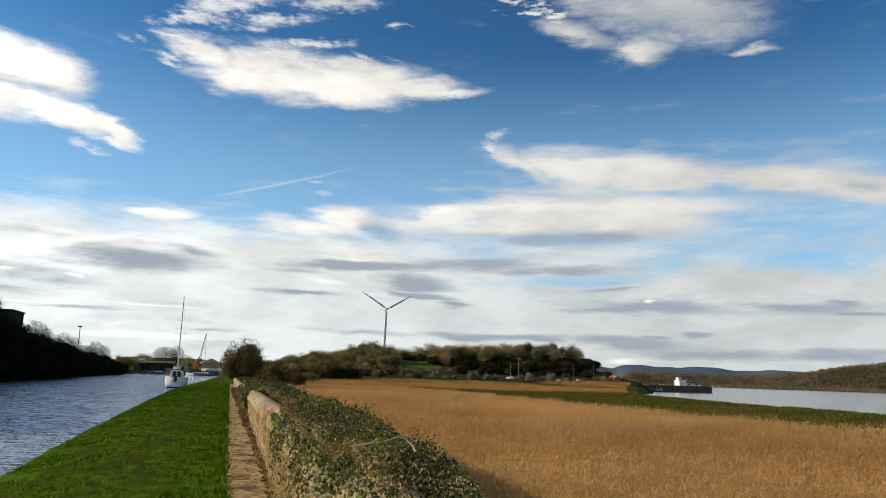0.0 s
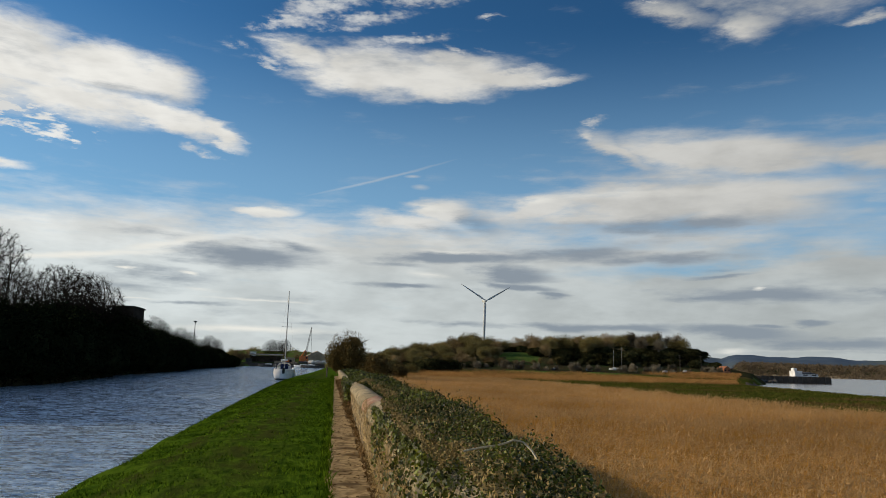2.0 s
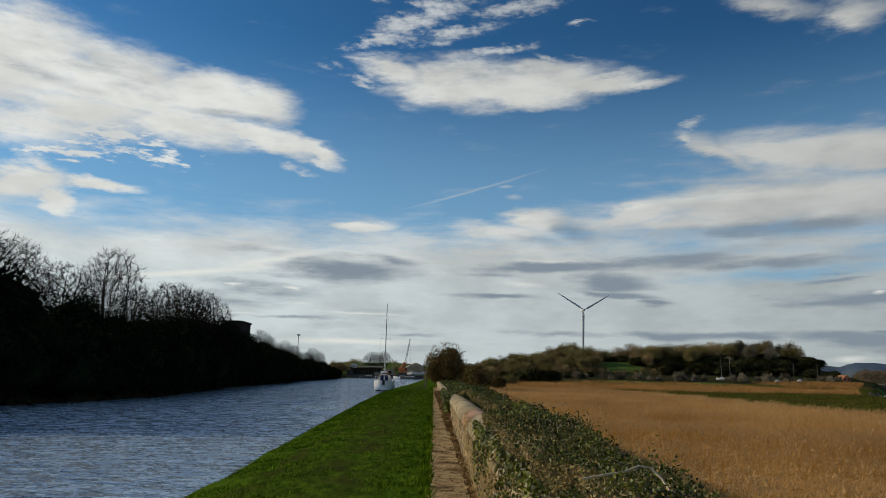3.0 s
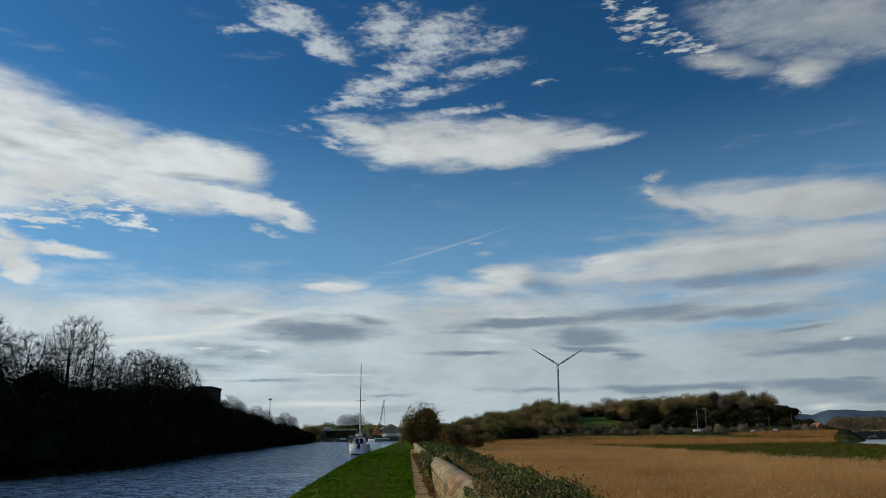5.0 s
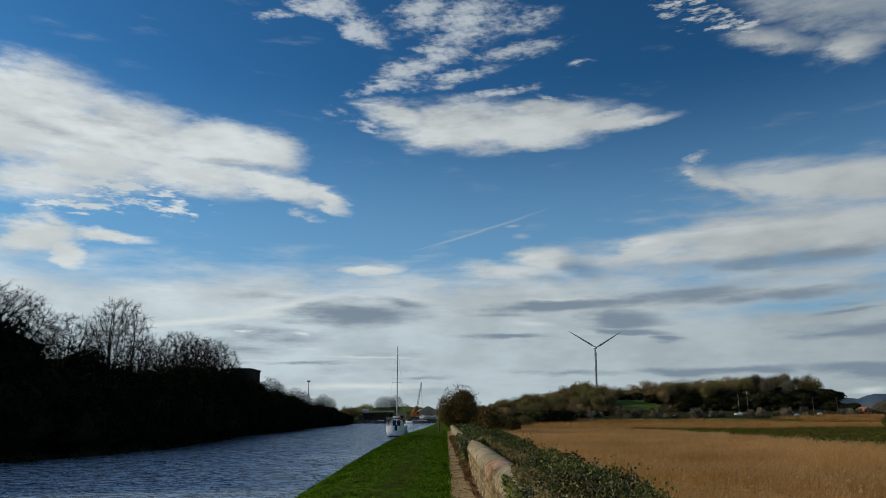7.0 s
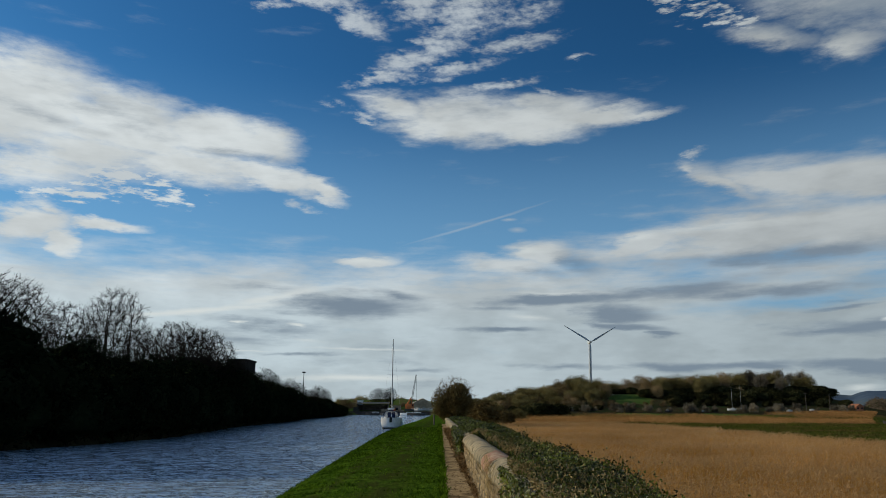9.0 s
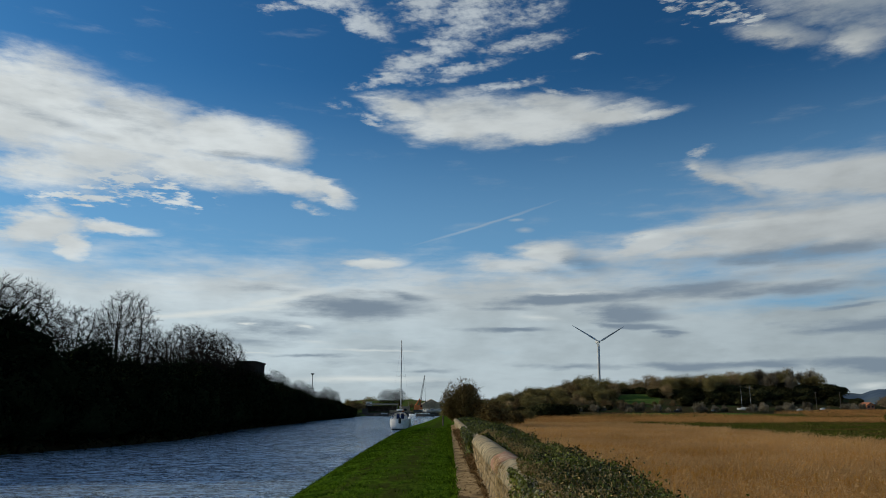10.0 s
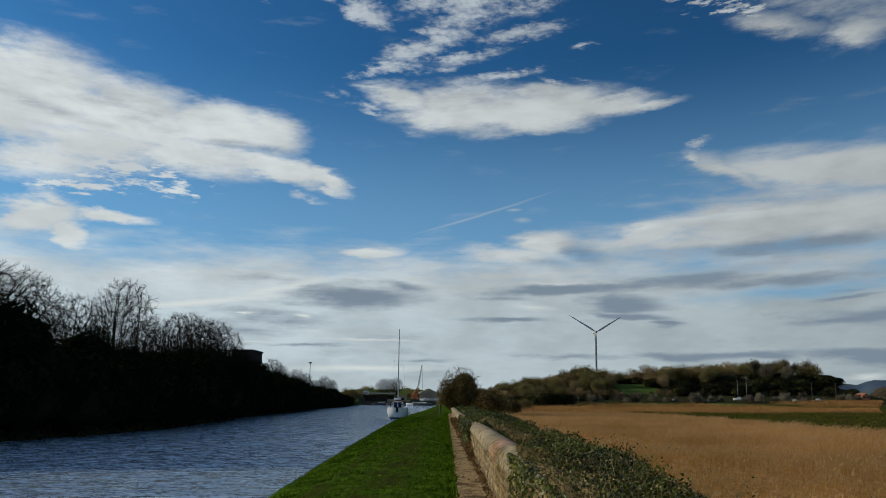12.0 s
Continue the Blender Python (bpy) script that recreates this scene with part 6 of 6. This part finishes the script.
def build_dock():
    open_shed(-37.5, 434, 0.9, 17.5, 7.0, 4.6)
    gabled("gable_shed", -10.2, 446, 0.9, 13.0, 12, 4.4, 7.6, ROOF, ROOF, "tan sheet-metal shed with shallow gable roof", 8, 0)
    for x, y, turn, long in ((-13.2, 430, 62, 7.5), (-9.3, 431, 100, 7.0), (-5.4, 432, 75, 8.0)):
        laid = small_boat("laid_up_boat", x + long * 0.5, y, 1.35, turn, long, 2.6, 0, WHITE, "white motor boat laid up on the quay", "boats ashore on the quay")
        for k in (0.25, 0.7):
            bm = bmesh.new()
            block(bm, -0.8, 0.8, long * k - 0.15, long * k + 0.15, -0.45, -0.02, 0.03)
            part("chock", from_bm("chock", bm, TIMBER), laid, "dark timber chock")
    for x, y, kind, mat, size, label in ((-30.5, 429, "timber_stack", ROOF, (4.2, 2.0, 1.3), "pale stack of sawn timber on the quay"), (-25.8, 430, "container", ORANGE, (2.6, 2.4, 2.1), "rusty orange steel container on the quay"),
                                         (-21.5, 429.5, "timber_stack", ROOF, (3.0, 1.8, 0.9), "pale stack of sawn timber on the quay"), (-46.5, 430, "container", STEEL, (3.2, 2.4, 2.3), "dark steel container beside the open shed")):
        crate = tagged(new(kind), label, kind.replace("_", " "))
        crate.matrix_basis = pose(x, y, 1.0)
        part("body", box_mesh("body", size, mat, 0.06), crate)
        for k in range(3):
            part("rib", box_mesh("rib", (0.12, size[1] + 0.1, size[2] + 0.05), TIMBER, 0.02), crate, at=pose((k - 1) * size[0] * 0.42, 0, 0))
    gabled("low_hut", -24.5, 432, 0.8, 5.5, 5, 3.2, 3.2, ROOF, ROOF, "small buff flat-roofed quayside hut", 0, 1)
    gabled("white_cabin", -45.6, 442, 4.6, 3.0, 3, 2.2, 2.2, WHITE, WHITE, "small white cabin above dark shed", 0, 1)
    for x, y, turn, long, mast, mat, label in ((-11.5, 398, 80, 9, 0, WHITE, "white cabin cruiser moored at canal end"), (-7.0, 392, 75, 10, 0, STEEL, "dark-hulled narrow boat moored at canal end"),
                                               (-20.0, 404, 88, 11, 0, STEEL, "dark-hulled barge moored at canal end"), (-30.0, 408, 92, 9, 0, STEEL, "dark-hulled boat moored by shed"),
                                               (-8.0, 404, 85, 8, 0, WHITE, "white cabin cruiser moored at canal end")):
        small_boat("moored_boat", x, y, WATER_Z, turn, long, 2.8, mast, mat, label, "boats at the canal end")
    bm = bmesh.new()
    block(bm, -60, 4, 423.5, 426, -2.5, 1.05, 0.1)
    tagged(new("quay_wall", from_bm("quay_wall", bm, TIMBER)), "dark timber-faced quay at canal end", "quay", kind="structure")
    # lamp mast behind the scrub
    m = tagged(new("lamp_mast"), "slender grey floodlight mast above trees", "street lamp")
    m.matrix_basis = pose(-46.3, 260, 0.5)
    part("pole", tube_mesh("pole", [(0, 0, 0, 0, 0, 13.6, 0.16, 0.10)], STEEL, 8), m)
    bm = bmesh.new()
    block(bm, -0.55, 0.55, -0.25, 0.25, 13.55, 13.95, 0.05)
    part("lamp_head", from_bm("lamp_head", bm, STEEL), m)
    # flat-topped dark building among the trees of the far bank
    h = gabled("brick_building", -40.2, 155, 1.0, 3.6, 8, 10.2, 10.2, BRICK, BRICK, "dark flat-roofed brick building behind leafless trees", 0, 4)
    # post where the verge ends
    p = tagged(new("wooden_post"), "short dark wooden post at the verge", "post")
    p.matrix_basis = pose(-0.75, 92, 0.0)
    part("shaft", tube_mesh("shaft", [(0, 0, -0.3, 0, 0, 1.15, 0.09, 0.08)], TIMBER, 8), p)
    part("cap", tube_mesh("cap", [(0, 0, 1.15, 0, 0, 1.22, 0.10, 0.05)], TIMBER, 8), p)


def build_marina():
    """Boats, poles and small houses along the foot of the hill."""
    g = float(height(np.array(140.0), np.array(338.0)))
    for x, y, mast in ((136.5, 350, 13.7), (141.0, 351, 15.7)):
        small_boat("laid_up_yacht", x, y, height(np.array(x), np.array(y)) + 0.3, 70, 6.5, 2.2, mast, WHITE, "white yacht laid up ashore below hill", "yachts below the hill", 0.7)
    for x, y, turn in ((104, 345, 85), (121, 346, 95), (160, 347, 85), (172, 350, 80)):
        small_boat("beached_boat", x, y, height(np.array(float(x)), np.array(float(y))) + 0.2, turn, 4.6, 1.8, 0, WHITE if x != 104 else STEEL, "small boat laid up at the hill foot", "boats at the hill foot", 0.55)
    gabled("brick_cottage", 193, 354, float(height(np.array(193.0), np.array(354.0))), 4.6, 4, 1.9, 3.1, BRICK_RED, BRICK_RED, "small orange-red brick house by river", 20, 2)
    for x, y, tall in ((168, 350, 8.5), (180, 352, 8.0)):
        p = tagged(new("utility_pole"), "plain dark wooden pole below the hill", "pole", "poles below the hill")
        p.matrix_basis = pose(x, y, height(np.array(float(x)), np.array(float(y))))
        part("shaft", tube_mesh("shaft", [(0, 0, -0.5, 0, 0, tall, 0.16, 0.11)], TIMBER, 6), p)
        part("crossarm", tube_mesh("crossarm", [(-0.7, 0, tall - 0.5, 0.7, 0, tall - 0.5, 0.07, 0.07)], TIMBER, 4), p)


def build_pier():
    bm = bmesh.new()
    block(bm, 240, 317, 446, 456, -6, 1.1, 0.3)
    p = tagged(new("pier"), "dark timber river pier with a white signal house", "pier", kind="structure")
    part("deck", from_bm("deck", bm, TIMBER), p)
    pile = tube_mesh("pile", [(0, 0, -6, 0, 0, 1.2, 0.25, 0.22)], TIMBER, 6)
    for x in np.arange(242, 317, 3.2):
        part("pile", pile, p, at=pose(x, 445.6, 0))
    h = gabled("signal_house", 295.5, 451, 1.1, 5.0, 6, 3.2, 3.2, WHITE, WHITE, "white block-shaped house on the river pier", 0, 0)
    bm = bmesh.new()
    block(bm, -2.4, -0.1, -1.5, 1.5, 3.553, 5.4, 0.1)
    part("upper_storey", from_bm("upper_storey", bm, WHITE), h)
    gabled("pier_shed", 303.5, 451, 1.1, 12.0, 5, 1.8, 2.9, WHITE, SLATE, "low pale shed on the river pier", 0, 2)
    rock = []
    rng = np.random.default_rng(91)
    for k in range(60):
        rock.append(lump((rng.uniform(238, 275), rng.uniform(432, 445), -3.4 + rng.uniform(0, 1.2)), rng.uniform(0.8, 2.0, 3), rng, 1, 0.3))
    tagged(new("rock_bank", mesh_np("rock_bank", *joined(rock), STEEL)), "dark rock armour at the pier foot", "rocks", kind="stuff")


build_ground()
build_waters()
build_verge()
build_path()
build_turbine()
build_left_bank()
build_wall_end_bush()
build_hill_trees()
build_far_woods()
build_yacht()
build_crane()
build_dock()
build_marina()
build_pier()
build_reeds()
build_far_reeds()
build_marsh_tufts()
build_ivy()
build_weeds()
build_blades()
build_wall()
